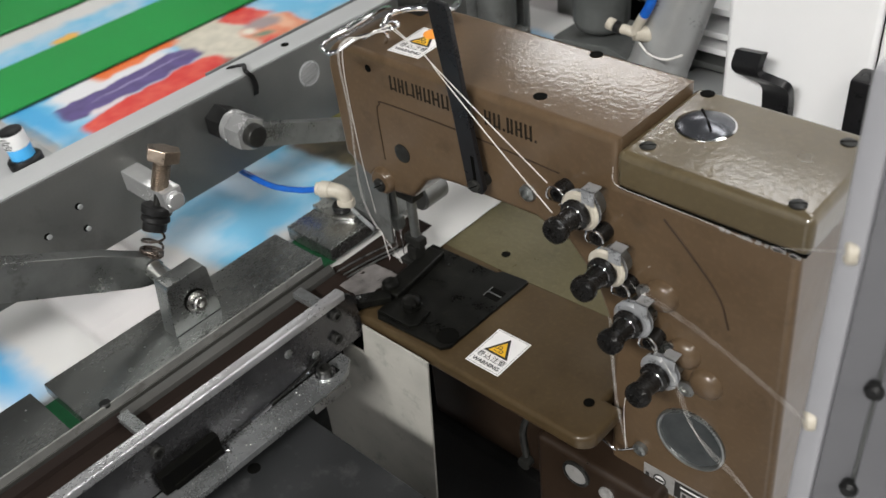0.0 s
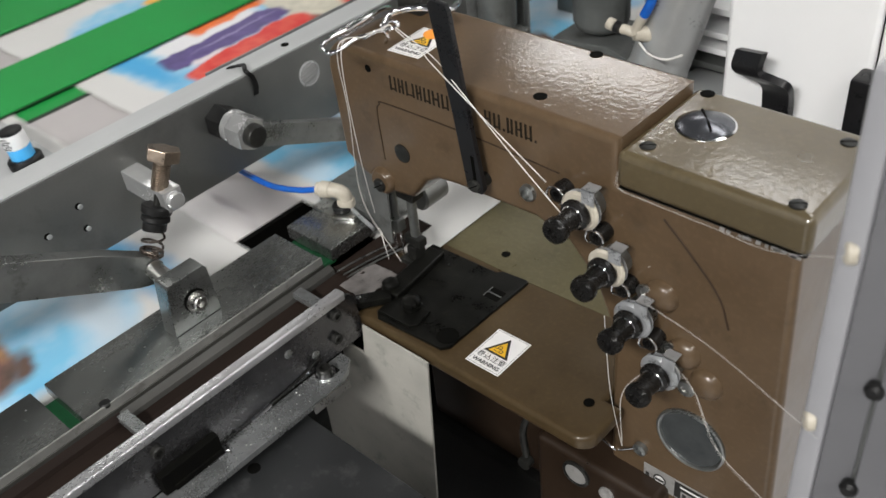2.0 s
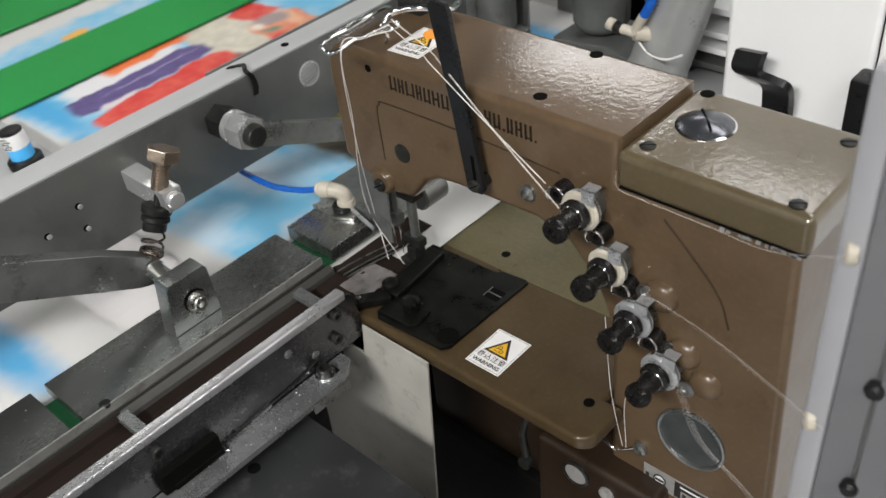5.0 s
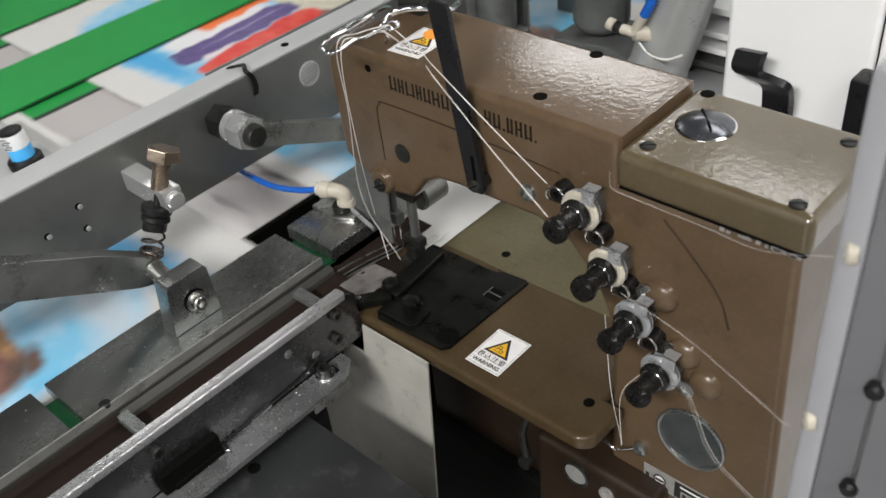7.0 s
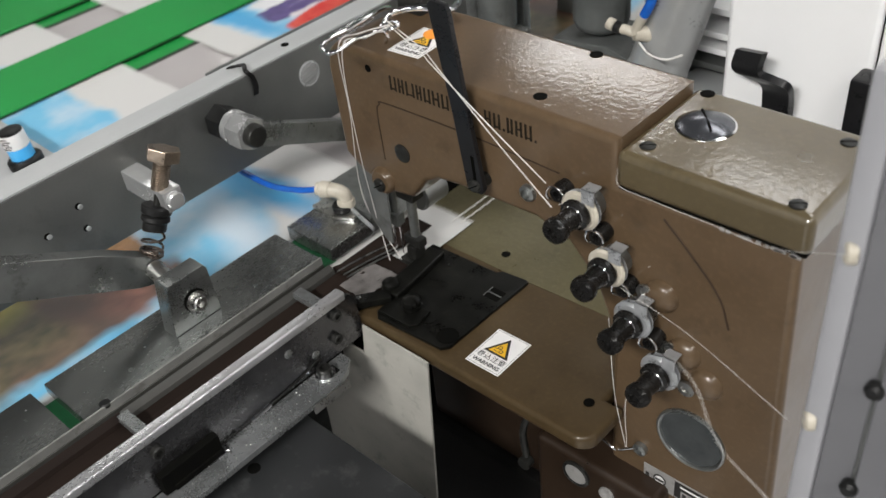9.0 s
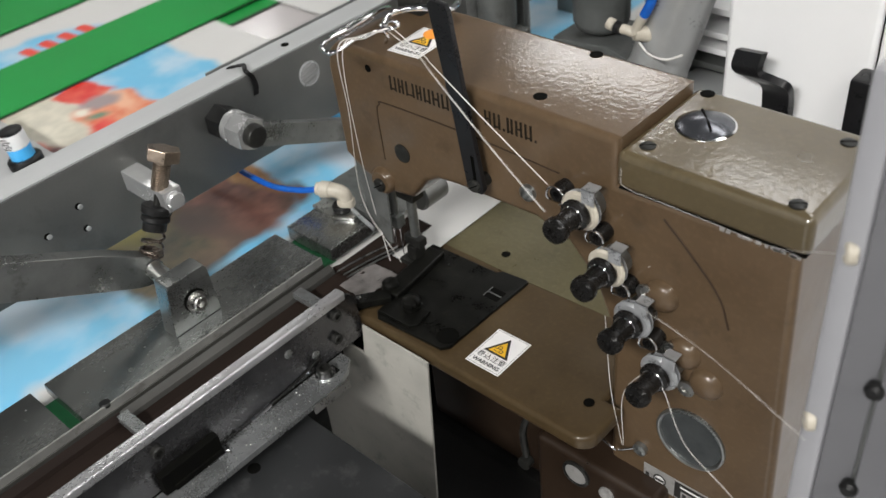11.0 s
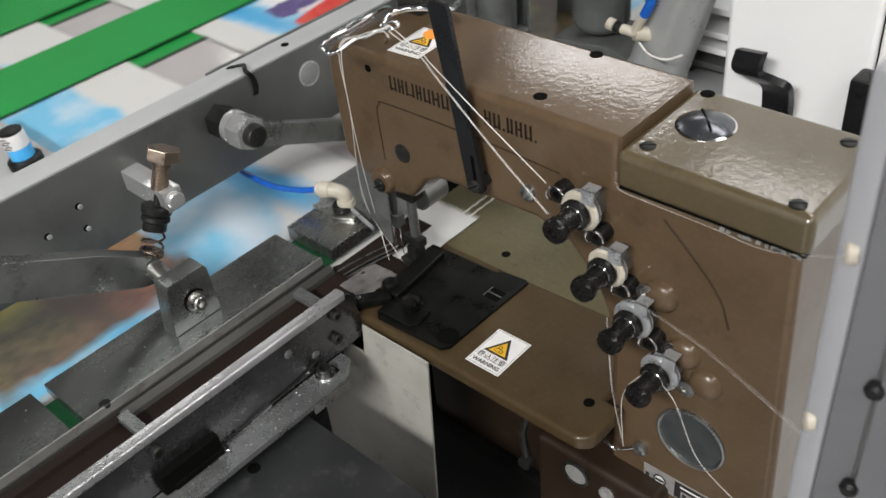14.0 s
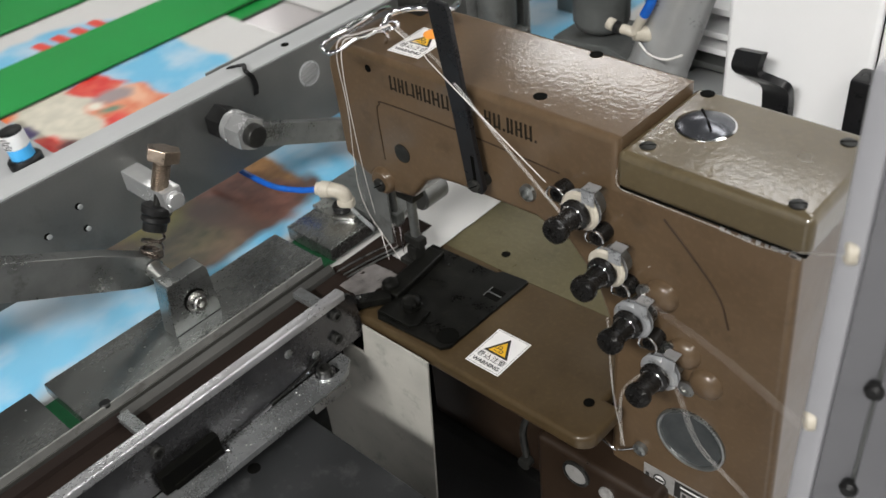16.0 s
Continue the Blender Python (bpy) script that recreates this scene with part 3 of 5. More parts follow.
def beam():
    b = thing("support_beam", "thick grey aluminium beam along the feed table", "beam", at=(-0.185, 0, 0.999))
    part("beam_body", box(-0.199, -0.170, -1.1, 0.62, 1.0555, 1.1405, 0.0006), ALU, b)
    part("beam_edge", box(-0.1985, -0.1705, -1.1, 0.62, 1.1407, 1.1430, 0.0006), ALU_EDGE, b, "bright milled top edge")
    for y in (-1.0, 0.52):
        part("beam_foot", box(-0.199, -0.170, y - 0.03, y + 0.03, 0.999, 1.0553, 0.001), ALU, b)
    bore = part("bore_rim", turned([(0.0125, 0), (0.0125, 0.0008), (0.0110, 0.0008), (0.0105, 0.0002)], (-0.1703, 0.061, 1.112), (1, 0.061, 1.112)), ALU_EDGE, b, "bright machined bore")
    part("bore_wall", turned([(0.0108, 0), (0.0108, 0.0006), (0.002, 0.0007)], (-0.1700, 0.061, 1.112), (1, 0.061, 1.112)), NUT_ZINC, bore)
    for k in range(4):
        part("bore_thread", moved(box(-0.0002, 0.0002, -0.0082, 0.0082, -0.0006, 0.0006, 0), Matrix.Translation((-0.1691, 0.061, 1.1055 + 0.0043 * k)) @ pose(0, 0, 0, 14, 0, 0)), DARK_CAST, bore)
    for y, z in ((-0.225, 1.095), (-0.193, 1.106), (-0.193, 1.084)):
        part("tapped_hole", turned([(0.0030, 0), (0.0030, 0.0004), (0.0005, 0.0004)], (-0.1701, y, z), (1, y, z), 16), HOLE, b)
        # Pale disc set off-centre paints the glint on each stud.
        part("stud_end", turned([(0.0022, 0), (0.0022, 0.0010), (0.0004, 0.0012)], (-0.1697, y + 0.0012, z - 0.0008), (1, y + 0.0012, z - 0.0008), 16), ALU_EDGE, b)
    part("tapped_hole", turned([(0.0040, 0), (0.0040, 0.0004), (0.0005, 0.0004)], (-0.184, 0.050, 1.1430), (-0.184, 0.050, 2), 16), HOLE, b)
    part("spacer_strip", box(-0.2015, -0.1992, -0.03, 0.62, 1.1300, 1.1445, 0.0004), STEEL, b)
    # cable tie over the edge
    part("cable_tie", ribbon([(-0.1900, -0.0117, 1.1450), (-0.1798, -0.0028, 1.1462), (-0.1705, -0.0075, 1.1450), (-0.1678, -0.0035, 1.138), (-0.1680, -0.002, 1.128), (-0.1690, -0.003, 1.120)], 0.0022, 0.0016, (0.25, 1, 0.2)), RUBBER, b, "black cable tie")
    # spring bracket and bolt, square to the sloping press arm
    axis = Vector((0, -0.037, -0.077)).normalized()
    top = Vector((-0.120, -0.1305, 1.1455))

    def along(d, dx=0.0):
        return top + axis * d + Vector((dx, 0, 0))

    blk = box(-0.028, 0.034, -0.0088, 0.0088, -0.0100, 0.0096, 0.0016)
    moved(blk, Matrix.Translation((-0.142, -0.1410, 1.1072)) @ pose(0, 0, 0, 0, 0, 0))
    bracket = part("spring_bracket", merge(blk, turned([(0.0078, 0), (0.0078, 0.003), (0.0066, 0.0042), (0.0010, 0.0044)], (-0.1085, -0.1410, 1.1070), (-0.05, -0.1410, 1.1070))), NUT_ZINC, b, "small bright steel bracket block")
    screw = part("adjusting_bolt", merge(hexagon(along(-0.0010), along(0.0095), 0.0143, 0.0012), rod(along(0.0090), along(0.034), 0.0066, 20)), BOLT, b, "bronze-coloured hexagon bolt")
    for k in range(11):
        part("thread_ridge", turned([(0.0066, 0), (0.0073, 0.0006), (0.0066, 0.0012)], along(0.0125 + 0.0017 * k), along(1), 18), BOLT, screw)
    part("spring_collar", turned([(0.004, 0), (0.0112, 0), (0.0124, 0.0012), (0.0124, 0.0060), (0.0114, 0.0072), (0.0100, 0.0080), (0.0114, 0.0092), (0.0118, 0.0125), (0.0104, 0.0140), (0.0098, 0.0150), (0.0098, 0.021), (0.0040, 0.021)], along(0.047), along(1)), RUBBER, b, "black spring collar")
    part("spring_rod", rod(along(0.030), along(0.066), 0.0035, 14), BLACK_METAL, b)
    part("spring", merge(pipe(spring_line(along(0.059), along(0.088), 0.0088, 3.6), 0.00105, 8, smooth=False),
                         pipe(spring_line(along(0.086), along(0.0905), 0.0092, 2.2), 0.00105, 8, smooth=False)), COPPER, b, "dark steel coil spring")
    # link with its pin
    py, pz = -0.0475, 1.1160
    part("pin_collar", hexagon((-0.170, py, pz), (-0.149, py, pz), 0.0152, 0.0014), RUBBER, b, "black collar")
    link_ob = part("link_bar", prism([*arc(py, pz, 0.0130, 105, 265, 10), (0.20, 0.990), (0.20, 1.017), (0.05, 1.082), (-0.03, 1.118)], "yz", -0.131, -0.122, 0.0012), STEEL, b, "bright steel link bar")
    part("link_bush", turned([(0.0132, 0), (0.0150, 0.0008), (0.0156, 0.0030), (0.0150, 0.0075), (0.0136, 0.0085)], (-0.1488, py, pz), (1, py, pz), 28), NUT_ZINC, link_ob, "bright zinc bush")
    part("link_nut", hexagon((-0.1402, py, pz), (-0.1212, py, pz), 0.0164, 0.0014), NUT_ZINC, link_ob, "bright zinc hexagon nut")
    part("link_bolt", turned([(0.0104, 0), (0.0104, 0.0065), (0.0092, 0.0085), (0.0074, 0.0090), (0.0004, 0.0092)], (-0.1212, py, pz), (1, py, pz)), BLACK_METAL, link_ob, "black bolt end")


beam()


def press_arm():
    a = thing("press_arm", "sloping dark steel press arm with pivot pin", "lever", at=(-0.117, -0.3, 0.999))
    part("arm_bar", prism([(-0.62, 1.318), (-0.212, 1.094), (-0.178, 1.071), (-0.166, 1.058), (-0.172, 1.040), (-0.192, 1.047), (-0.62, 1.281)], "yz", -0.126, -0.111, 0.0010), STEEL, a)
    part("pivot_pin", rod((-0.111, -0.176, 1.0575), (-0.0836, -0.176, 1.0535), 0.0078, 24, None, 0.0008), ZINC, a)
    part("arm_post", box(-0.150, -0.1262, -0.60, -0.56, 0.999, 1.29, 0.0015), DARK_CAST, a)


press_arm()


def clamp_bars():
    for k, (y0, y1) in enumerate(((-0.292, -0.0565), (-0.62, -0.303))):
        c = thing("clamp_bar", "flat ground steel clamp bar over the green feed belt", "bar", "clamp bars", (-0.078, (y0 + y1) / 2, 1.009))
        part("bar_body", box(-0.1095, -0.0480, y0, y1, 1.0092, 1.0200, 0.0012), BRUSHED, c)
        if k == 0:
            blk = part("pivot_block", prism([(-0.1965, 1.0202), (-0.1510, 1.0202), (-0.1530, 1.0650), (-0.1560, 1.0690), (-0.1900, 1.0690), (-0.1915, 1.0660)], "yz", -0.0835, -0.0660, 0.0008), STEEL, c, "upright steel pivot block")
            part("pivot_bolt", turned([(0.0090, 0), (0.0090, 0.0008), (0.0066, 0.001), (0.0066, 0.0065), (0.0058, 0.0075), (0.0030, 0.0075), (0.0028, 0.005)], (-0.066, -0.1705, 1.0420), (1, -0.1705, 1.0420)), ZINC, blk, "bright bolt end")
            part("bolt_recess", turned([(0.0100, 0), (0.0100, 0.0003), (0.0006, 0.0003)], (-0.0660, -0.1715, 1.0440), (1, -0.1715, 1.044)), HOLE, blk)
            for y in (-0.085, -0.115, -0.24):
                part("pin_mark", turned([(0.0022, 0), (0.0022, 0.0004), (0.0004, 0.0004)], (-0.066, y, 1.0200), (-0.066, y, 2), 12), STEEL, c)
    drops = random.Random(11)
    bars = [o for o in scene.objects if o.name.startswith("clamp_bar")]
    for k in range(34):
        y = drops.uniform(-0.50, -0.06)
        if -0.303 < y < -0.292 or -0.205 < y < -0.145:
            continue
        x, r = drops.uniform(-0.106, -0.052), drops.uniform(0.0006, 0.0015)
        part("oil_drop", turned([(r, 0), (r * 0.9, r * 0.25), (r * 0.5, r * 0.45), (r * 0.1, r * 0.5)], (x, y, 1.0200), (x, y, 2), 10), STEEL, bars[0] if y > -0.3 else bars[-1])
    s = thing("edge_strip", "thin bright steel strip along the clamp bars", "strip", at=(-0.046, -0.3, 1.0))
    part("strip", box(-0.0470, -0.0452, -0.62, -0.0570, 1.0060, 1.0222, 0.0004), STRIP_STEEL, s)
    part("strip_backing", box(-0.0449, -0.0435, -0.62, -0.0575, 0.9995, 1.0150, 0.0003), LIP_STEEL, s)
    part("strip_pin", turned([(0.0044, 0), (0.0044, 0.0022), (0.0036, 0.0030), (0.0004, 0.0032)], (-0.0490, -0.2735, 1.0200), (-0.0490, -0.2735, 2), 16), RUBBER, s, "small black pin")
    p = thing("pinch_belt", "dark green feed belt under the clamp bars", "conveyor belt", at=(-0.078, -0.2, 1.0))
    part("belt", box(-0.1000, -0.0500, -0.62, -0.038, 1.0034, 1.0090, 0.0010), PINCH_GREEN, p)
    # Sheet added low in the gap: its near-black colour stands for shade.
    g = thing("dark_channel", "near-black sheet standing for shade in the gap beside the table", "channel", at=(-0.13, 0, 0.9))
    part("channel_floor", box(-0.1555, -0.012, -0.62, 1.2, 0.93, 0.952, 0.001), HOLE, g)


clamp_bars()


def nozzle_block():
    n = thing("nozzle_block", "small steel block with an air elbow on top", "block", at=(-0.078, -0.02, 1.009))
    part("block_body", box(-0.1055, -0.0460, -0.0455, 0.0050, 1.0092, 1.0230, 0.0010), BRUSHED, n)
    part("base_plate", prism([(-0.107, 0.006), (-0.060, 0.006), (-0.060, -0.004), (-0.075, -0.014), (-0.107, -0.012)], "xy", 1.0232, 1.0262, 0.0005), ZINC, n)
    part("rear_plate", box(-0.118, -0.046, 0.0055, 0.062, 1.0092, 1.0300, 0.0010), STEEL, n)
    ex, ey = -0.0845, 0.0005
    elbow = part("elbow_fitting", merge(turned([(0.0072, 0), (0.0085, 0.001), (0.0085, 0.008), (0.0075, 0.010)], (ex + 0.008, ey + 0.004, 1.0265), (ex + 0.008, ey + 0.004, 2)),
                                        pipe([(ex + 0.008, ey + 0.004, 1.034), (ex + 0.007, ey + 0.0035, 1.041), (ex + 0.001, ey + 0.0005, 1.0445), (ex - 0.006, ey - 0.003, 1.0447)], 0.0068, 16),
                                        turned([(0.0070, 0), (0.0078, 0.001), (0.0078, 0.009), (0.0066, 0.0105)], (ex - 0.004, ey - 0.002, 1.0447), (ex - 0.014, ey - 0.007, 1.0449))), FITTING, n, "cream plastic elbow fitting")
    part("base_ring", turned([(0.0095, 0), (0.0100, 0.001), (0.0100, 0.004), (0.0090, 0.0055)], (ex + 0.006, ey + 0.001, 1.0263), (ex + 0.006, ey + 0.001, 2), 20), RUBBER, elbow, "black seal ring")
    part("release_ring", turned([(0.0060, 0), (0.0060, 0.003), (0.0038, 0.003)], (ex - 0.0135, ey - 0.0067, 1.0449), (ex - 0.02, ey - 0.01, 1.045)), FITTING, elbow)
    part("air_tube", pipe([(ex - 0.012, ey - 0.006, 1.0449), (-0.1180, -0.0146, 1.0403), (-0.1500, -0.0228, 1.0377), (-0.1950, -0.0217, 1.0356), (-0.2200, -0.0148, 1.0278), (-0.25, -0.03, 1.012)], 0.0029, 12), BLUE_TUBE, n, "blue air tube")
    part("blow_pipe", rod((-0.080, 0.006, 1.0290), (-0.0330, -0.0043, 1.0261), 0.0019, 12), BRIGHT, n, "thin chrome blow pipe")


nozzle_block()


# ---- folder and guide rail ----
def guide_rail():
    g = thing("guide_rail", "bright steel guide rail with a rounded top edge", "rail", at=(0.007, -0.3, 0.97))
    y1 = -0.070
    part("rail_plate", prism([(-0.62, 0.9705), (y1, 0.9705), (y1 + 0.002, 0.985), *arc(y1 - 0.012, 1.0095, 0.012, 0, 90, 8), (-0.62, 1.0215)], "yz", 0.0045, 0.0088, 0.0006), RAIL_STEEL, g)
    part("rail_top", box(0.0000, 0.0104, -0.62, y1 - 0.010, 1.0180, 1.0266, 0.0022, 3), POLISHED, g, "polished rolled top edge")
    for y, z, r in ((-0.094, 1.011, 0.0048), (-0.0975, 0.9885, 0.0048), (-0.268, 1.008, 0.0052)):
        part("rail_bolt", turned([(r, 0), (r, 0.004), (r * 0.86, 0.0048), (r * 0.5, 0.0048), (r * 0.48, 0.002)], (0.0088, y, z), (1, y, z), 20), BLACK_METAL, g)
    for y, z in ((-0.144, 1.006), (-0.120, 0.9865)):
        part("rail_rivet", turned([(0.0040, 0), (0.0038, 0.001), (0.0030, 0.0016), (0.0005, 0.002)], (0.0088, y, z), (1, y, z), 16), STEEL, g)
    part("mounting_foot", prism([(0.0092, -0.62), (0.0345, -0.62), (0.0345, -0.122), (0.0285, -0.106), (0.0200, -0.0955), (0.0092, -0.0955)], "xy", 0.9640, 0.9700, 0.0007), FOOT_ZINC, g, "zinc-plated mounting foot")
    part("foot_lip", box(0.0347, 0.0368, -0.150, -0.112, 0.9602, 0.9690, 0.0005), ZINC, g)
    part("washer", turned([(0.0088, 0), (0.0088, 0.0012), (0.0045, 0.0014)], (0.0170, -0.1205, 0.9702), (0.0170, -0.1205, 2), 24), CHROME, g)
    cap_screw("cap_screw", (0.0170, -0.1205, 0.9716), (0, 0, 1), 0.0064, 0.0060, BLACK_METAL, g)
    part("slot_hole", prism([(0.014, -0.110), (0.024, -0.110), (0.024, -0.1145), (0.014, -0.1145)], "xy", 0.9700, 0.9703), HOLE, g)
    part("black_bracket", merge(box(0.0090, 0.0170, -0.276, -0.2235, 0.9703, 0.9900, 0.0015), box(0.0090, 0.0185, -0.268, -0.2235, 0.9703, 0.9760, 0.001)), HOLE, g, "oily black bracket")
    part("bracket_clip", pipe([(0.0190, -0.231, 0.9712), (0.0192, -0.2225, 0.9712), (0.0165, -0.2195, 0.9712), (0.010, -0.2190, 0.9712)], 0.0011, 8), CHROME, g, "bright wire clip")
    part("solder_wire", pipe([(0.0100, -0.225, 0.9715), (0.0105, -0.19, 0.9722), (0.0100, -0.16, 0.9735), (0.0096, -0.135, 0.977), (0.0096, -0.115, 0.982)], 0.0008, 6), BLACK_METAL, g, "thin dark wire")
    part("wire_joint", pipe([(0.0102, -0.192, 0.9722), (0.0104, -0.182, 0.9726), (0.0102, -0.172, 0.9732)], 0.0022, 8), CHROME, g)
    for k in range(26):
        rx, ry = random.uniform(0.012, 0.033), random.uniform(-0.27, -0.11)
        part("weld_bead", turned([(random.uniform(0.0004, 0.0009), 0), (0.0005, 0.0005), (0.0002, 0.0007)], (rx, ry, 0.9700), (rx, ry, 2), 8), ZINC, g)
    for piece in g.children:
        piece.data.transform(Matrix.Translation((0.0085, -0.0065, 0.0090)))
    for y in (-0.0945, -0.2685, -0.45):
        part("cross_bar", box(-0.0375, 0.0128, y - 0.0048, y + 0.0048, 1.0085, 1.0150, 0.0006), FOOT_ZINC, g, "pale square cross bar")

    f = thing("folding_guide", "dark oily brown folding guide for the bag edge", "guide", at=(-0.02, -0.3, 1.0))
    part("guide_floor", box(-0.0432, 0.0125, -0.62, -0.004, 1.0034, 1.0046, 0.0003), DARK_BROWN, f)
    part("guide_floor", box(-0.0432, -0.0150, -0.0039, 0.050, 1.0034, 1.0046, 0.0003), DARK_BROWN, f)
    part("guide_lip", prism([(-0.0250, 1.0047), (-0.0040, 1.0047), (-0.0040, 1.0058), (-0.0130, 1.0078), (-0.0250, 1.0060)], "xz", -0.62, -0.030, 0.0003), DARK_BROWN, f)
    part("guide_lip", prism([(-0.0432, 1.0047), (-0.0360, 1.0047), (-0.0375, 1.0085), (-0.0432, 1.0120)], "xz", -0.2680, -0.052, 0.0003), LIP_STEEL, f, "grey steel inner lip")
    part("guide_lip", prism([(-0.0432, 1.0047), (-0.0360, 1.0047), (-0.0375, 1.0085), (-0.0432, 1.0120)], "xz", -0.62, -0.2684, 0.0003), DARK_BROWN, f, "oily brown inner lip")
    part("guide_finger", prism([(-0.0420, -0.050), (-0.0300, -0.050), (-0.0120, 0.012), (-0.0160, 0.014)], "xy", 1.0050, 1.0085, 0.0005), DARK_BROWN, f)
    for k, x in enumerate((-0.0215, -0.0165, -0.0295)):
        part("guide_wire", pipe([(x - 0.004, -0.052, 1.0085), (x, -0.030, 1.0092), (x + 0.008, 0.004, 1.0096)], 0.0008, 6), STEEL, f)
    # crumpled clear tape on the guide mouth
    bm = bmesh.new()
    n = 14
    grid = [[bm.verts.new((-0.0175 + 0.030 * i / n, -0.064 + 0.040 * j / n, 1.0085 + 0.0022 * noise.noise(Vector((i * 0.45, j * 0.4, 3))))) for j in range(n + 1)] for i in range(n + 1)]
    for i in range(n):
        for j in range(n):
            bm.faces.new((grid[i][j], grid[i + 1][j], grid[i + 1][j + 1], grid[i][j + 1]))
    ex = bmesh.ops.extrude_face_region(bm, geom=list(bm.faces))
    bmesh.ops.translate(bm, vec=(0, 0, -0.0006), verts=[v for v in ex["geom"] if isinstance(v, bmesh.types.BMVert)])
    part("mouth_tape", bm, FOIL, f, "crumpled shiny foil tape")


guide_rail()


def guard_plate():
    g = thing("guard_plate", "bare grey galvanised guard sheet before the machine bed", "sheet metal", at=(0.03, -0.077, 0.7))
    part("sheet", prism([(-0.060, 0.66), (0.0730, 0.66), (0.0965, 0.9945), (0.022, 0.9945), (0.018, 0.9600), (-0.060, 0.9600)], "xz", -0.0785, -0.0765, 0.0003), PLATE, g)
    d = thing("control_box", "charcoal enamelled steel box beside the guide rail", "box", at=(0.1, -0.4, 0.7))
    part("box_body", box(0.0300, 0.185, -0.62, -0.1560, 0.66, 0.9600, 0.0018), CHARCOAL, d)
    part("box_hole", turned([(0.0052, 0), (0.0052, 0.0004), (0.0004, 0.0004)], (0.0400, -0.2185, 0.9600), (0.0400, -0.2185, 2), 24), HOLE, d)
    s = thing("machine_stand", "added cast stand, near-black for the shade under the machine", "stand", at=(0.15, 0, 0))
    # Column widened and near-black so the shaded space under the bed reads dark.
    part("stand_column", box(-0.055, 0.36, 0.0, 0.14, 0.04, 0.80, 0.01), STAND_BLACK, s)
    part("stand_base", box(-0.08, 0.46, -0.25, 0.30, 0, 0.04, 0.008), STAND_BLACK, s)
    part("stand_shelf", box(-0.06, 0.19, -0.62, -0.06, 0.640, 0.660, 0.002), STAND_BLACK, s)
    part("stand_brace", box(0.10, 0.16, -0.30, 0.02, 0.04, 0.640, 0.004), STAND_BLACK, s)
    part("stand_post", box(0.10, 0.16, -0.58, -0.52, 0.0, 0.640, 0.004), STAND_BLACK, s)


guard_plate()


# ---- sewing machine ----
FACE = -0.025


def warning_sticker(name, x0, y0, w, h, z, turn, parent, second=None):
    """A printed warning label lying flat: triangle over two lines of lettering."""
    base = Matrix.Translation((x0, y0, z)) @ pose(0, 0, 0, 0, 0, turn)
    st = part(name, moved(box(0, w, 0, h, 0, 0.0002, 0), base), PAPER, parent, "white warning label with a yellow triangle")

    def flat(pts, zz, mat, nm):
        bm = bmesh.new()
        bm.faces.new([bm.verts.new((x, y, zz)) for x, y in pts])
        ex = bmesh.ops.extrude_face_region(bm, geom=list(bm.faces))
        bmesh.ops.translate(bm, vec=(0, 0, 0.00004), verts=[v for v in ex["geom"] if isinstance(v, bmesh.types.BMVert)])
        part(nm, moved(bm, base), mat, st, smooth=False)

    m, e = 0.0012, 0.0003
    for a in (((m, m), (w - m, m), (w - m, m + e), (m, m + e)), ((m, h - m - e), (w - m, h - m - e), (w - m, h - m), (m, h - m)),
              ((m, m), (m + e, m), (m + e, h - m), (m, h - m)), ((w - m - e, m), (w - m, m), (w - m, h - m), (w - m - e, h - m))):
        flat(a, 0.00022, INK, "border_line")
    cx, b, t = w / 2, h * 0.40, h * 0.89
    flat([(cx - w * 0.36, b), (cx + w * 0.36, b), (cx + w * 0.33, b + 0.002), (cx, t), (cx - w * 0.33, b + 0.002)], 0.00022, INK, "triangle_edge")
    flat([(cx - w * 0.255, b + 0.0020), (cx + w * 0.255, b + 0.0020), (cx, t - 0.0046)], 0.00030, YELLOW, "triangle")
    for dx, dy in ((-0.0012, 0.0085), (0.0018, 0.0050)):
        flat(arc(cx + dx, b + dy, 0.0020, 0, 330, 14), 0.00038, INK, "roller_sign")
        flat(arc(cx + dx, b + dy, 0.0011, 0, 330, 12), 0.00046, YELLOW, "roller_hub")
    flat([(cx - 0.0052, b + 0.0060), (cx - 0.0020, b + 0.0066), (cx - 0.0020, b + 0.0074), (cx - 0.0052, b + 0.0068)], 0.00038, INK, "pictogram_bar")
    flat([(cx - 0.0045, b + 0.0035), (cx - 0.0005, b + 0.0032), (cx - 0.0005, b + 0.0040), (cx - 0.0045, b + 0.0043)], 0.00038, INK, "pictogram_bar")
    words("lettering", "巻込注意", h * 0.16, base @ pose(w / 2, h * 0.285, 0.0003), INK, st, w * 0.82)
    words("lettering", "WARNING", h * 0.125, base @ pose(w / 2, h * 0.125, 0.0003), INK, st, w * 0.80)
    if second:
        flat(arc(cx + 0.0005, h * 0.86, 0.0085, 0, 345, 24), 0.00052, ORANGE, "orange_dot")


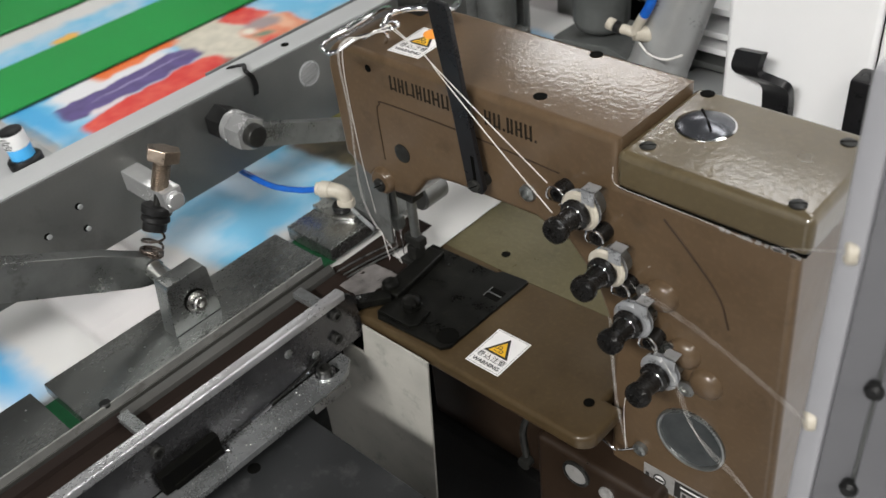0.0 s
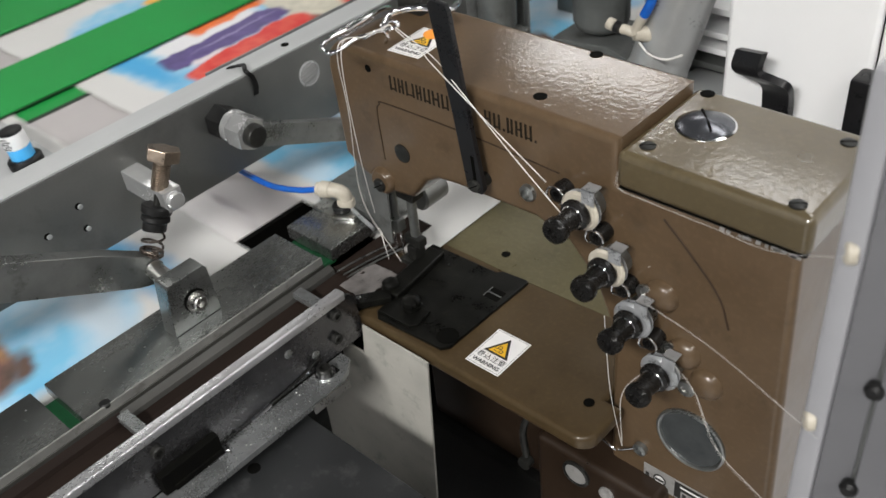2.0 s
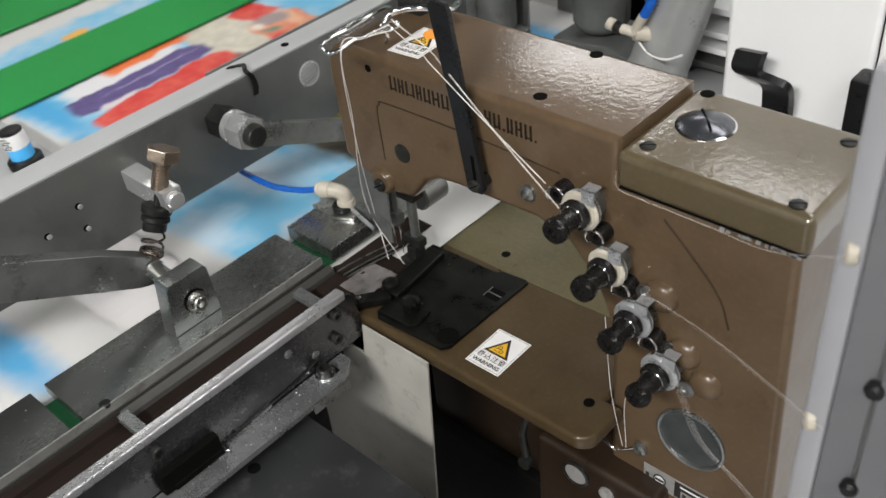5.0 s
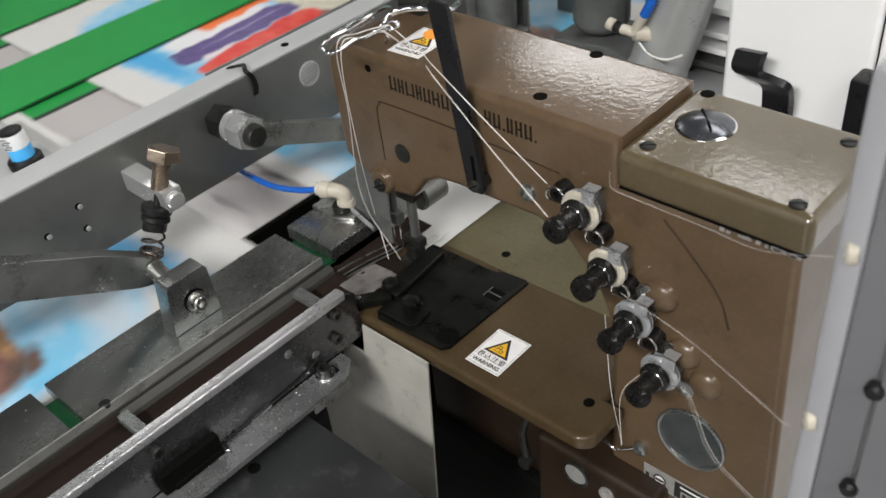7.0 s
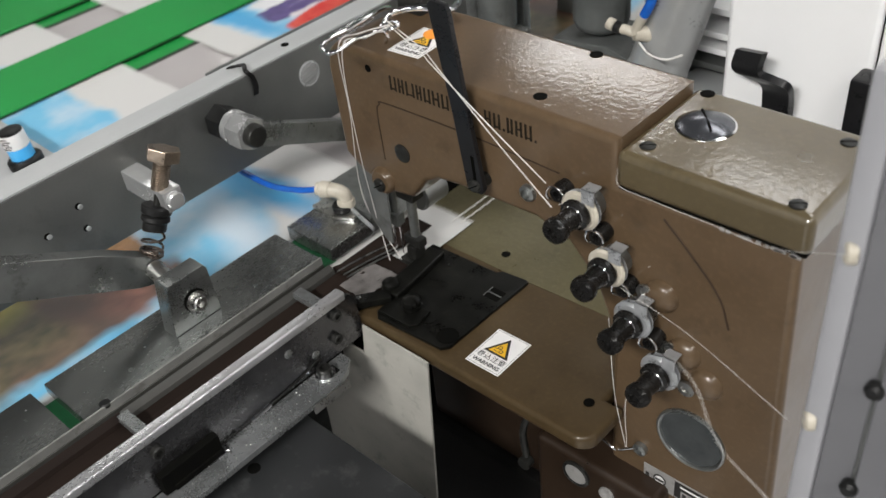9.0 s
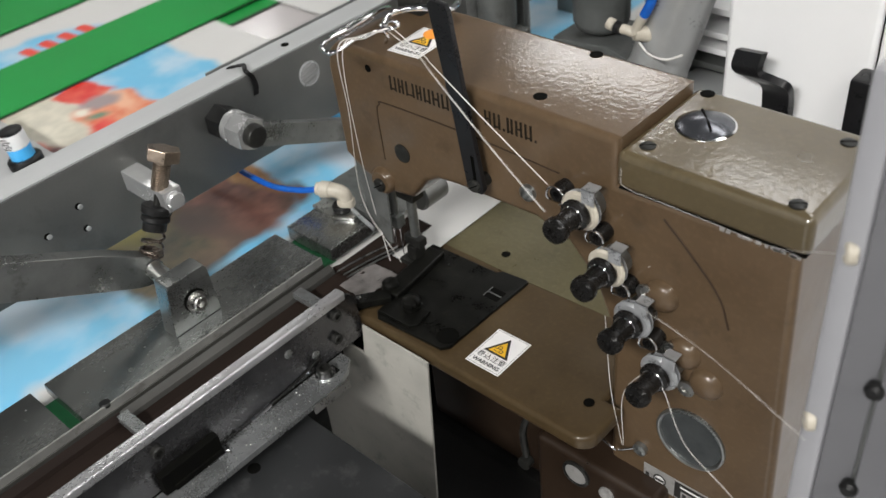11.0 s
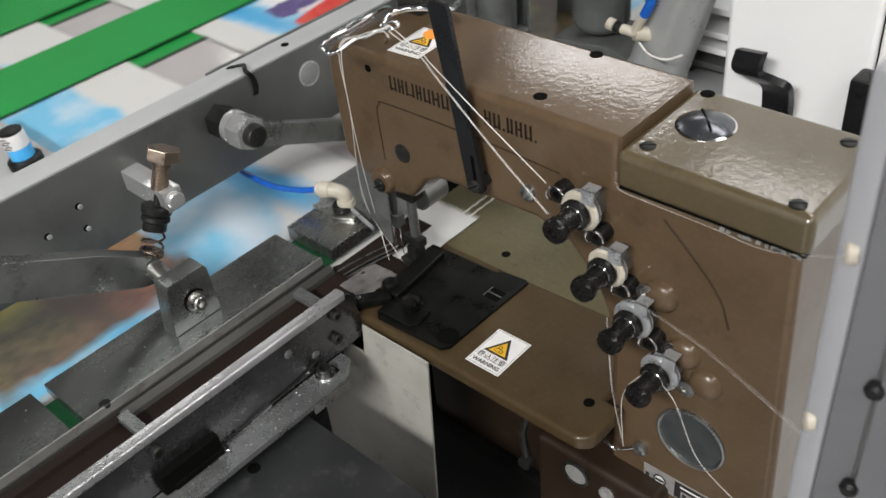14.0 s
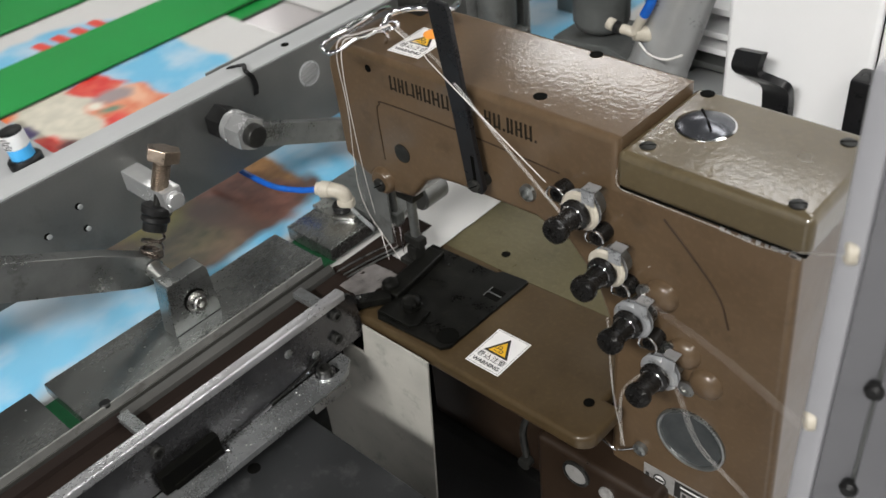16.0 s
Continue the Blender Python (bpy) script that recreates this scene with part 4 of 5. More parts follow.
def sewing_machine():
    m = thing("sewing_machine", "brown hammer-enamelled bag sewing machine with four thread tensions", "sewing machine", at=(0.15, 0.02, 0.80))
    outline = [(-0.0270, 1.1200), (-0.0300, 1.1980), (-0.0270, 1.2110), (-0.0190, 1.2180), (-0.0080, 1.2200), (0.2340, 1.2200), (0.2340, 1.1872), (0.3530, 1.1872),
               (0.3570, 1.0800), (0.3660, 0.8400), (0.2340, 0.8400), (0.2330, 1.0450), (0.2290, 1.0720), (0.2170, 1.1020), (0.1960, 1.1260), (0.1700, 1.1345),
               (0.0960, 1.1330), (0.0780, 1.1310), (0.0640, 1.1240), (0.0540, 1.1120), (0.0460, 1.1020), (0.0250, 1.0985), (-0.0060, 1.1060)]
    body = part("arm_casting", prism(outline, "xz", FACE, 0.066, 0.0055, 3), BROWN, m)
    # cover over the column end
    cover = part("end_cover", box(0.2343, 0.3585, -0.0285, 0.0670, 1.1880, 1.2145, 0.0055, 4), OLIVE, m, "olive-brown end cover")
    part("cover_gasket", box(0.2362, 0.3562, -0.0262, 0.0672, 1.1868, 1.1882, 0.0003), HOLE, m, "dark gasket line")
    chips = random.Random(3)
    flakes = []
    for k in range(26):
        cx = 0.300 + 0.054 * chips.random() ** 0.7
        flakes.append(box(cx, cx + chips.uniform(0.0008, 0.0030), -0.0290, -0.0280, 1.1868 + chips.uniform(-0.0004, 0.0003), 1.1878 + chips.uniform(0, 0.0010), 0))
    part("chipped_edge", merge(*flakes), PLATE_SILVER, cover, "chipped bare metal along the gasket", False)
    cap = part("oil_cap", turned([(0.0172, 0), (0.0172, 0.0010), (0.0160, 0.0020), (0.0120, 0.0038), (0.0060, 0.0050), (0.0008, 0.0054)], (0.2640, 0.0250, 1.2145), (0.264, 0.025, 2), 40), surface("blued_cap", (0.10, 0.105, 0.12), (0.15, 0.155, 0.17), (0.18, 0.3), 0.8, 60, 600, 0.06), cover, "domed steel-grey oil cap")
    part("cap_ring", turned([(0.0186, 0), (0.0186, 0.0006), (0.0174, 0.0010), (0.0172, 0.0004)], (0.2640, 0.0250, 1.2144), (0.264, 0.025, 2), 40), CHROME, cover)
    part("cap_slot", moved(box(-0.0125, 0.0125, -0.0006, 0.0006, 0.0030, 0.0054, 0.0002), Matrix.Translation((0.2640, 0.0250, 1.2145)) @ pose(0, 0, 0, 0, 0, 132)), HOLE, cap)
    for x, y in ((0.2475, -0.0135), (0.3405, 0.0525), (0.3445, -0.0195)):
        cap_screw("cover_screw", (x, y, 1.2144), (0, 0, 1), 0.0050, 0.0013, BLACK_METAL, cover, True, False)
    for x, y, pr in ((0.2450, 0.0600, cover), (0.1630, -0.0080, body), (0.1600, 0.0590, body)):
        zz = 1.2145 if pr is cover else 1.2200
        part("screw_hole", turned([(0.0048, 0), (0.0048, 0.0003), (0.0036, 0.0004), (0.0003, 0.0004)], (x, y, zz), (x, y, 2), 20), HOLE, pr)
    # name in worn lettering, drawn as bars
    x = 0.0390
    for k, w in enumerate((0.0066, 0.0054, 0.0082, 0.0052, 0.0062, 0.0066, 0.0064, 0, 0, 0, 0, 0.0056, 0.0058, 0.0015, 0.0050, 0.0056, 0.0060, 0.0016)):
        if w:
            tall = 0.0115 if w > 0.002 else 0.0018
            bars = [box(x, x + 0.0018, FACE - 0.00025, FACE + 0.0001, 1.1965, 1.1965 + tall, 0)]
            if w > 0.002:
                bars.append(box(x + w - 0.0017, x + w, FACE - 0.00025, FACE + 0.0001, 1.1965, 1.1965 + tall, 0))
                bars.append(box(x + 0.0010, x + w - 0.0010, FACE - 0.00025, FACE + 0.0001, 1.1965 + tall * (0.42 if k % 2 else 0.08), 1.1965 + tall * (0.54 if k % 2 else 0.18), 0))
            part("lettering_bar", merge(*bars), TEXT_INK, body, smooth=False)
        x += (w or 0.0055) + 0.0021
    # thin dark pipes paint the crease shade round the recessed side panel and column
    bead = [(0.0215, FACE, 1.130), (0.0205, FACE, 1.170), (0.0240, FACE, 1.1795), (0.0330, FACE, 1.1825), (0.115, FACE, 1.1830), (0.190, FACE, 1.1800)]
    part("panel_crease", pipe(bead, 0.0007, 8), CREASE, body)
    bead = [(0.2680, FACE, 1.176), (0.2850, FACE, 1.160), (0.3080, FACE, 1.135), (0.3170, FACE, 1.112)]
    part("panel_crease", pipe(bead, 0.0009, 8), CREASE, body, "dark line for the shade in the crease")
    cap_screw("face_plug", (0.0425, FACE - 0.0003, 1.1430), (0, -1, 0), 0.0078, 0.0012, BLACK_METAL, body, False, False)
    part("face_boss", turned([(0.0120, 0), (0.0112, 0.004), (0.0090, 0.006)], (0.0165, FACE + 0.001, 1.1090), (0.0165, -1, 1.1090)), BROWN, body)
    cap_screw("face_screw", (0.0165, FACE - 0.005, 1.1070), (0, -1, 0), 0.0058, 0.003, BLACK_METAL, body, True, False)
    part("screw_hole", turned([(0.0030, 0), (0.0030, 0.0004), (0.0003, 0.0004)], (0.0175, FACE, 1.2075), (0.0175, -1, 1.2075), 16), HOLE, body)
    part("boss_screw", turned([(0.0065, 0), (0.0060, 0.003), (0.0035, 0.0045), (0.0030, 0.002)], (0.1640, FACE, 1.1550), (0.1640, -1, 1.1550), 20), STEEL, body)
    part("end_plate", box(-0.0335, -0.0300, -0.015, 0.058, 1.118, 1.205, 0.0015), STEEL, m, "grey end plate")
    part("pale_boss", turned([(0.0120, 0), (0.0145, 0.002), (0.0145, 0.028), (0.0125, 0.030)], (-0.0185, 0.068, 1.0416), (-0.0185, -1, 1.0416), 32), ALU, m, "grey round boss under the arm")
    warning_sticker("warning_label", 0.0285, -0.0135, 0.0290, 0.0420, 1.2200, 4, body, True)

    # bed
    bed = part("bed_plate", prism([(-0.042, 0.160), (-0.042, 0.066), (-0.030, 0.060), (-0.030, -0.030), (0.010, -0.050), (0.010, -0.0735), *arc(0.2330, -0.0600, 0.0135, -90, 0, 8), (0.2465, -0.030), (0.2325, -0.030), (0.2325, 0.160)], "xy", 0.9860, 1.0000, 0.0040, 3), BED_BROWN, m, "olive-brown bed plate")
    part("rear_bed", prism([(-0.0415, 0.0400), (0.0800, 0.0400), (0.1080, 0.0412), (0.2320, 0.0470), (0.2320, 0.1595), (-0.0415, 0.1595)], "xy", 1.0001, 1.0004), BED_OLIVE, bed, "dusty olive rear of the bed")
    warning_sticker("warning_label", 0.1215, -0.0605, 0.0325, 0.0425, 1.0000, 0.5, bed)
    for x, y in ((0.0650, 0.0598), (0.2245, -0.0405)):
        part("screw_hole", turned([(0.0042, 0), (0.0042, 0.0003), (0.0003, 0.0003)], (x, y, 1.0003), (x, y, 2), 20), HOLE, bed)
    np_ob = part("needle_plate", prism([(0.004, 0.0310), (0.076, 0.0330), (0.080, 0.0375), (0.1045, 0.0400), (0.1065, 0.0380), (0.1050, -0.0600), (0.1000, -0.0655), (0.0330, -0.0690), (0.0270, -0.0640), (0.0250, -0.0300), (0.004, -0.020)], "xy", 1.0002, 1.0034, 0.0007), PLATE_BLACK, m, "oily black needle plate")
    part("plate_hole", turned([(0.0092, 0), (0.0092, 0.0003), (0.0003, 0.0003)], (0.0955, -0.0515, 1.0034), (0.0955, -0.0515, 2), 28), HOLE, np_ob)
    part("square_window", box(0.0865, 0.1010, 0.0030, 0.0160, 1.0034, 1.0037, 0), HOLE, np_ob)
    for b in ((0.0865, 0.0873, 0.003, 0.016), (0.0865, 0.1010, 0.0088, 0.0098)):
        part("window_edge", box(*b, 1.0037, 1.0042, 0.0001), STEEL, np_ob)
    part("screw_pad", prism([(0.0300, -0.0650), (0.0640, -0.0640), (0.0690, -0.0580), (0.0660, -0.0400), (0.0300, -0.0400)], "xy", 1.0036, 1.0060, 0.0008), PLATE_BLACK, np_ob)
    for x, y, r in ((0.0500, -0.0450, 0.0085), (0.0200, -0.0390, 0.0080)):
        part("thumb_screw", turned([(r * 0.8, 0), (r, 0.001), (r, 0.004), (r * 0.72, 0.0042), (r * 0.72, 0.0048), (r * 0.95, 0.0052), (r * 0.9, 0.0080), (r * 0.6, 0.0100), (r * 0.1, 0.0106)], (x, y, 1.0060), (x, y, 2), 28), PLATE_BLACK, np_ob, "black domed thumb screw")
    part("swing_cover", moved(box(-0.034, 0.034, -0.0088, 0.0088, 0, 0.0068, 0.0018, 3), Matrix.Translation((0.0215, -0.0125, 1.0036)) @ pose(0, 0, 0, 0, 0, 96)), PLATE_BLACK, np_ob, "black swing cover")
    part("feeler_arm", ribbon([(0.0080, -0.072, 1.0075), (0.0200, -0.058, 1.0085), (0.0270, -0.046, 1.0070)], 0.0060, 0.006, (0.7, -0.7, 0)), PLATE_BLACK, np_ob)
    part("feeler_tip", turned([(0.0022, 0), (0.0022, 0.003), (0.001, 0.004)], (0.0120, -0.0690, 1.0110), (0.0120, -0.0690, 2), 12), CHROME, np_ob)

    # presser and needle
    foot = part("presser_foot", merge(box(-0.0020, 0.0240, -0.0060, 0.0130, 1.0036, 1.0090, 0.0012), box(0.0040, 0.0150, -0.0020, 0.0120, 1.0090, 1.0230, 0.0025), box(0.0000, 0.0200, 0.0, 0.010, 1.0230, 1.0320, 0.002)), BLACK_METAL, m, "black presser foot")
    part("presser_bar", rod((0.0100, 0.0060, 1.0300), (0.0100, 0.0060, 1.1050), 0.0042, 20), STEEL, foot)
    part("bar_clamp", merge(box(0.0000, 0.0200, -0.0020, 0.0130, 1.0720, 1.0840, 0.002), prism([(0.002, 1.084), (0.018, 1.084), (0.026, 1.096), (0.02, 1.092)], "xz", 0.0, 0.010, 0.0006)), BLACK_METAL, foot)
    part("finger_guard", prism([(-0.0330, 1.118), (-0.0230, 1.050), (-0.0050, 1.0300), (0.0010, 1.0300), (0.0030, 1.098), (-0.004, 1.108)], "xz", -0.0130, -0.0118, 0.0003), DARK_CAST, m, "grey finger guard")
    # thread hardware on the arm
    lever = part("thread_lever", prism([(0.0965, 1.2800), (0.1000, 1.2830), (0.1120, 1.2820), (0.1140, 1.2780), (0.1245, 1.2030), (0.1330, 1.1500), (0.1310, 1.1460), (0.1200, 1.1450), (0.1175, 1.1490), (0.1100, 1.2040)], "xz", FACE - 0.0115, FACE - 0.0070, 0.0009), BLACK_PAINT, m, "black slotted thread lever")
    part("lever_slot", prism([(0.1235, 1.1760), (0.1262, 1.1755), (0.1275, 1.1570), (0.1250, 1.1570)], "xz", FACE - 0.0120, FACE - 0.0116), HOLE, lever)
    part("lever_stem", rod((0.1255, FACE, 1.152), (0.1255, FACE - 0.0070, 1.152), 0.0055, 20), BLACK_METAL, lever)
    cap_screw("lever_screw", (0.1255, FACE - 0.0115, 1.1520), (0, -1, 0), 0.0050, 0.0030, BLACK_METAL, lever, True, False)
    part("guide_block", merge(box(-0.014, 0.012, 0.040, 0.062, 1.2195, 1.2330, 0.003), turned([(0.0085, 0), (0.0085, 0.006), (0.006, 0.008), (0.0065, 0.012), (0.004, 0.015)], (-0.002, 0.051, 1.233), (-0.002, 0.051, 2), 20)), BLACK_METAL, m, "black guide block")
    part("wire_guide", pipe([(0.0353, -0.0334, 1.2420), (0.0318, -0.0437, 1.2420), (0.0326, -0.0608, 1.2410), (0.0283, -0.0674, 1.2410), (0.0183, -0.0636, 1.2410), (0.0132, -0.0525, 1.2410), (0.0134, -0.0347, 1.2410), (0.0099, -0.0117, 1.2400), (0.0012, 0.0090, 1.2360), (-0.0190, 0.0378, 1.2220)], 0.0017, 10), CHROME, m, "polished wire thread guide")
    part("wire_guide", pipe([(0.0189, -0.0053, 1.2200), (0.0313, -0.0138, 1.2320), (0.0344, -0.0243, 1.2410), (0.0373, -0.0407, 1.2430)], 0.0014, 10), CHROME, m, "polished wire thread guide")
    part("eye_arm", pipe([(0.0346, -0.0186, 1.2430), (0.0261, -0.0054, 1.2430), (0.0273, 0.0063, 1.2430), (0.0391, 0.0176, 1.2430), (0.0574, 0.0217, 1.2430), (0.0482, 0.0425, 1.2380), (0.0202, 0.0750, 1.2220)], 0.0024, 10), CHROME, m, "polished thread eye arm")
    part("guide_ring", pipe(glide([Vector((0.0382, -0.0165, 1.2430)) + Vector((0.006 * math.cos(a), 0.006 * math.sin(a), 0)) for a in [2 * math.pi * k / 10 for k in range(11)]], 3), 0.0014, 8, smooth=False), CHROME, m)

    part("knurled_plate", moved(box(-0.019, 0.019, -0.006, 0.006, -0.0008, 0.0008, 0.0004), Matrix.Translation((0.0046, -0.0223, 1.2360)) @ pose(0, 0, 0, 0, 0, 96)), KNURL, m, "knurled bright plate")
    # thread tensions
    for k, (px, pz) in enumerate(((0.2160, 1.1690), (0.2365, 1.1320), (0.2570, 1.0980), (0.2790, 1.0630))):
        def out(d, dx=0.0, dz=0.0):
            return Vector((px + dx, FACE - d, pz + dz))
        t = part("thread_tension", turned([(0.0105, 0), (0.0105, 0.006), (0.0040, 0.007), (0.0040, 0.030)], out(0), out(1), 24), STEEL, m)
        part("tension_disc", turned([(0.0050, 0), (0.0130, 0.0008), (0.0138, 0.0022), (0.0130, 0.0024), (0.0060, 0.0020)], out(0.0080), out(1), 36), BRIGHT, t, "polished tension disc")
        part("tension_disc", turned([(0.0060, 0), (0.0132, -0.0004), (0.0142, 0.0012), (0.0125, 0.0030), (0.0060, 0.0034)], out(0.0125), out(1), 36), FITTING if k < 2 else BRIGHT, t)
        part("tension_spring", pipe(spring_line(out(0.0155), out(0.024), 0.0072, 3), 0.0009, 6, smooth=False), CHROME, t)
        knob = [(0.0095, 0), (0.0104, 0.001), (0.0104, 0.004), (0.0076, 0.0055), (0.0068, 0.015), (0.0072, 0.0175), (0.0086, 0.0195), (0.0089, 0.0235), (0.0078, 0.026), (0.0035, 0.0265), (0.0030, 0.024)]
        part("tension_knob", turned(knob, out(0.0165), out(1), 28), KNOB, t, "long black tension knob")
        part("stop_tab", merge(box(px + 0.0030, px + 0.0125, FACE - 0.0170, FACE - 0.0158, pz + 0.0090, pz + 0.0200, 0.0004), box(px + 0.0030, px + 0.0125, FACE - 0.0170, FACE - 0.0080, pz + 0.0188, pz + 0.0200, 0.0004)), BRIGHT, t, "bent zinc stop tab")
        ex, ez = px - 0.0200, pz + 0.0030
        if k:
            ex, ez = px - 0.0100, pz + 0.0185
        part("thread_eye", turned([(0.0062, 0), (0.0066, 0.006), (0.0050, 0.012), (0.0026, 0.012), (0.0022, 0.006)], (ex, FACE, ez), (ex, -1, ez), 22), KNOB, t, "black thread eye")
        part("eye_wire", pipe([(ex + 0.0066 * math.cos(a), FACE - 0.0130, ez + 0.0066 * math.sin(a)) for a in [radians(-60 + 34 * j) for j in range(9)]] + [(ex - 0.003, FACE - 0.004, ez - 0.012)], 0.0008, 6), CHROME, t)
    for x, z in ((0.2700, 1.1160), (0.2890, 1.0760), (0.3065, 1.0580)):
        part("casting_boss", turned([(0.0120, 0), (0.0112, 0.003), (0.0085, 0.0055), (0.0040, 0.0068), (0.0004, 0.0070)], (x, FACE, z), (x, -1, z), 28), BROWN, body)
    for x, z in ((0.2600, 1.1170), (0.2800, 1.0780), (0.2945, 1.0500)):
        part("clip_ring", turned([(0.0062, 0), (0.0062, 0.0016), (0.0030, 0.0018), (0.0028, 0.0006)], (x, FACE - 0.0040, z), (x, -1, z), 20), ZINC, body)
    # sight glass, name plate and lower parts
    cx, cz = 0.2995, 0.9990
    part("glass_ring", turned([(0.0266, 0), (0.0266, 0.0020), (0.0252, 0.0026), (0.0240, 0.0020), (0.0236, 0.0004)], (cx, FACE, cz), (cx, -1, cz), 48), STEEL, body, "steel rim of the oil sight glass")
    part("glass_back", turned([(0.0239, 0), (0.0239, 0.0005), (0.0005, 0.0006)], (cx, FACE, cz), (cx, -1, cz), 40), surface("dusty_oil_glass", (0.038, 0.042, 0.043), (0.068, 0.073, 0.074), (0.06, 0.2), 0.1, 40, 300, 0.05), body, "grey-green sight glass")
    plate = part("name_plate", box(0.2640, 0.3420, FACE - 0.0006, FACE, 0.9285, 0.9485, 0.0002), PLATE_SILVER, body, "pale name plate with small dark print")
    part("plate_field", box(0.2905, 0.3405, FACE - 0.0008, FACE - 0.0006, 0.9300, 0.9470, 0), INK, plate)
    part("plate_window", box(0.2960, 0.3380, FACE - 0.0010, FACE - 0.0008, 0.9320, 0.9390, 0), PLATE_SILVER, plate)
    for j in range(6):
        part("print_bar", box(0.2975 + 0.005 * j, 0.3005 + 0.005 * j, FACE - 0.0012, FACE - 0.0010, 0.9335, 0.9375, 0), INK, plate)
    part("print_bar", box(0.2950, 0.3350, FACE - 0.0010, FACE - 0.0008, 0.9425, 0.9440, 0), PAPER, plate)
    part("print_bar", prism(arc(0.2780, 0.9385, 0.0055, 0, 340, 16), "xz", FACE - 0.0008, FACE - 0.0006), INK, plate)
    part("print_bar", prism(arc(0.2780, 0.9385, 0.0040, 0, 340, 16), "xz", FACE - 0.0010, FACE - 0.0008), PAPER, plate)
    part("print_bar", box(0.2745, 0.2815, FACE - 0.0012, FACE - 0.0010, 0.9372, 0.9398, 0), INK, plate)
    part("print_bar", box(0.2660, 0.2690, FACE - 0.0010, FACE - 0.0006, 0.9360, 0.9400, 0), INK, plate)
    # Housing coloured dark for the shade that the bed throws on it.
    lower = part("looper_housing", box(0.1750, 0.2860, -0.0450, 0.060, 0.80, 0.9360, 0.0065, 3), LOWER_BROWN, m, "brown lower housing, under-bed shade in its colour")
    part("oil_gauge", turned([(0.0125, 0), (0.0125, 0.002), (0.0105, 0.0028), (0.0100, 0.001)], (0.2160, -0.0450, 0.9180), (0.2160, -1, 0.9180), 32), BLACK_METAL, lower, "black-rimmed oil gauge")
    part("gauge_face", turned([(0.0100, 0), (0.0098, 0.0016), (0.0004, 0.0020)], (0.2160, -0.0450, 0.9180), (0.2160, -1, 0.9180), 32), PLATE_SILVER, lower)
    part("oil_gauge", turned([(0.0065, 0), (0.0065, 0.002), (0.0050, 0.0024), (0.0004, 0.0010)], (0.2445, -0.0450, 0.9150), (0.2445, -1, 0.9150), 24), PLATE_SILVER, lower)
    # Casting also carries the under-bed shade in its colour.
    part("under_casting", box(0.0000, 0.2330, 0.0100, 0.150, 0.80, 0.9858, 0.004), LOWER_BROWN, m, "brown casting under the bed, coloured dark for the shade")
    part("hook_lever", merge(pipe([(0.165, -0.020, 0.985), (0.166, -0.040, 0.950), (0.163, -0.045, 0.930), (0.167, -0.047, 0.905)], 0.0032, 10), rod((0.167, -0.052, 0.8985), (0.167, -0.044, 0.8985), 0.0058, 16)), BLACK_METAL, m)
    part("lower_eye", turned([(0.0055, 0), (0.0055, 0.004), (0.0030, 0.005), (0.0026, 0.001)], (0.2610, FACE, 0.9625), (0.2610, -1, 0.9625), 20), STEEL, body)
    part("lower_guide", pipe([(0.2580, FACE - 0.003, 0.9625), (0.2480, FACE - 0.010, 0.9600), (0.2440, FACE - 0.014, 0.9640), (0.2250, FACE - 0.012, 0.9700)], 0.0011, 8), CHROME, m)
    return m


machine = sewing_machine()


# ---- cabinet, post and the parts behind ----
CABINET_TOP = 1.46


def cabinet():
    c = thing("control_cabinet", "tall white powder-coated machine cabinet with black fittings", "cabinet", at=(0.5, 0.6, 0))
    part("cabinet_body", box(0.118, 0.2560, 0.330, 0.90, 0.0, CABINET_TOP, 0.006, 3), WHITE, c)
    part("cabinet_door", box(0.2580, 0.95, 0.3280, 0.90, 0.0, CABINET_TOP, 0.004), WHITE, c, "white cabinet door")
    part("door_gap", box(0.2561, 0.2579, 0.334, 0.89, 0.02, CABINET_TOP - 0.01, 0), HOLE, c)
    part("hook_handle", ribbon([(0.1592, 0.3000, 1.1196), (0.1569, 0.3000, 1.1011), (0.1700, 0.3000, 1.0969), (0.1834, 0.3040, 1.0909), (0.1825, 0.3160, 1.0677), (0.1797, 0.3270, 1.0109)], 0.0165, 0.007, (1, -0.35, 0.25)), BLACK_PAINT, c, "bent black hook handle")
    part("hinge_block", merge(box(0.2480, 0.2680, 0.300, 0.328, 1.062, 1.117, 0.004), box(0.2450, 0.2640, 0.296, 0.328, 1.000, 1.060, 0.004)), BLACK_PAINT, c, "black door hinge")


cabinet()


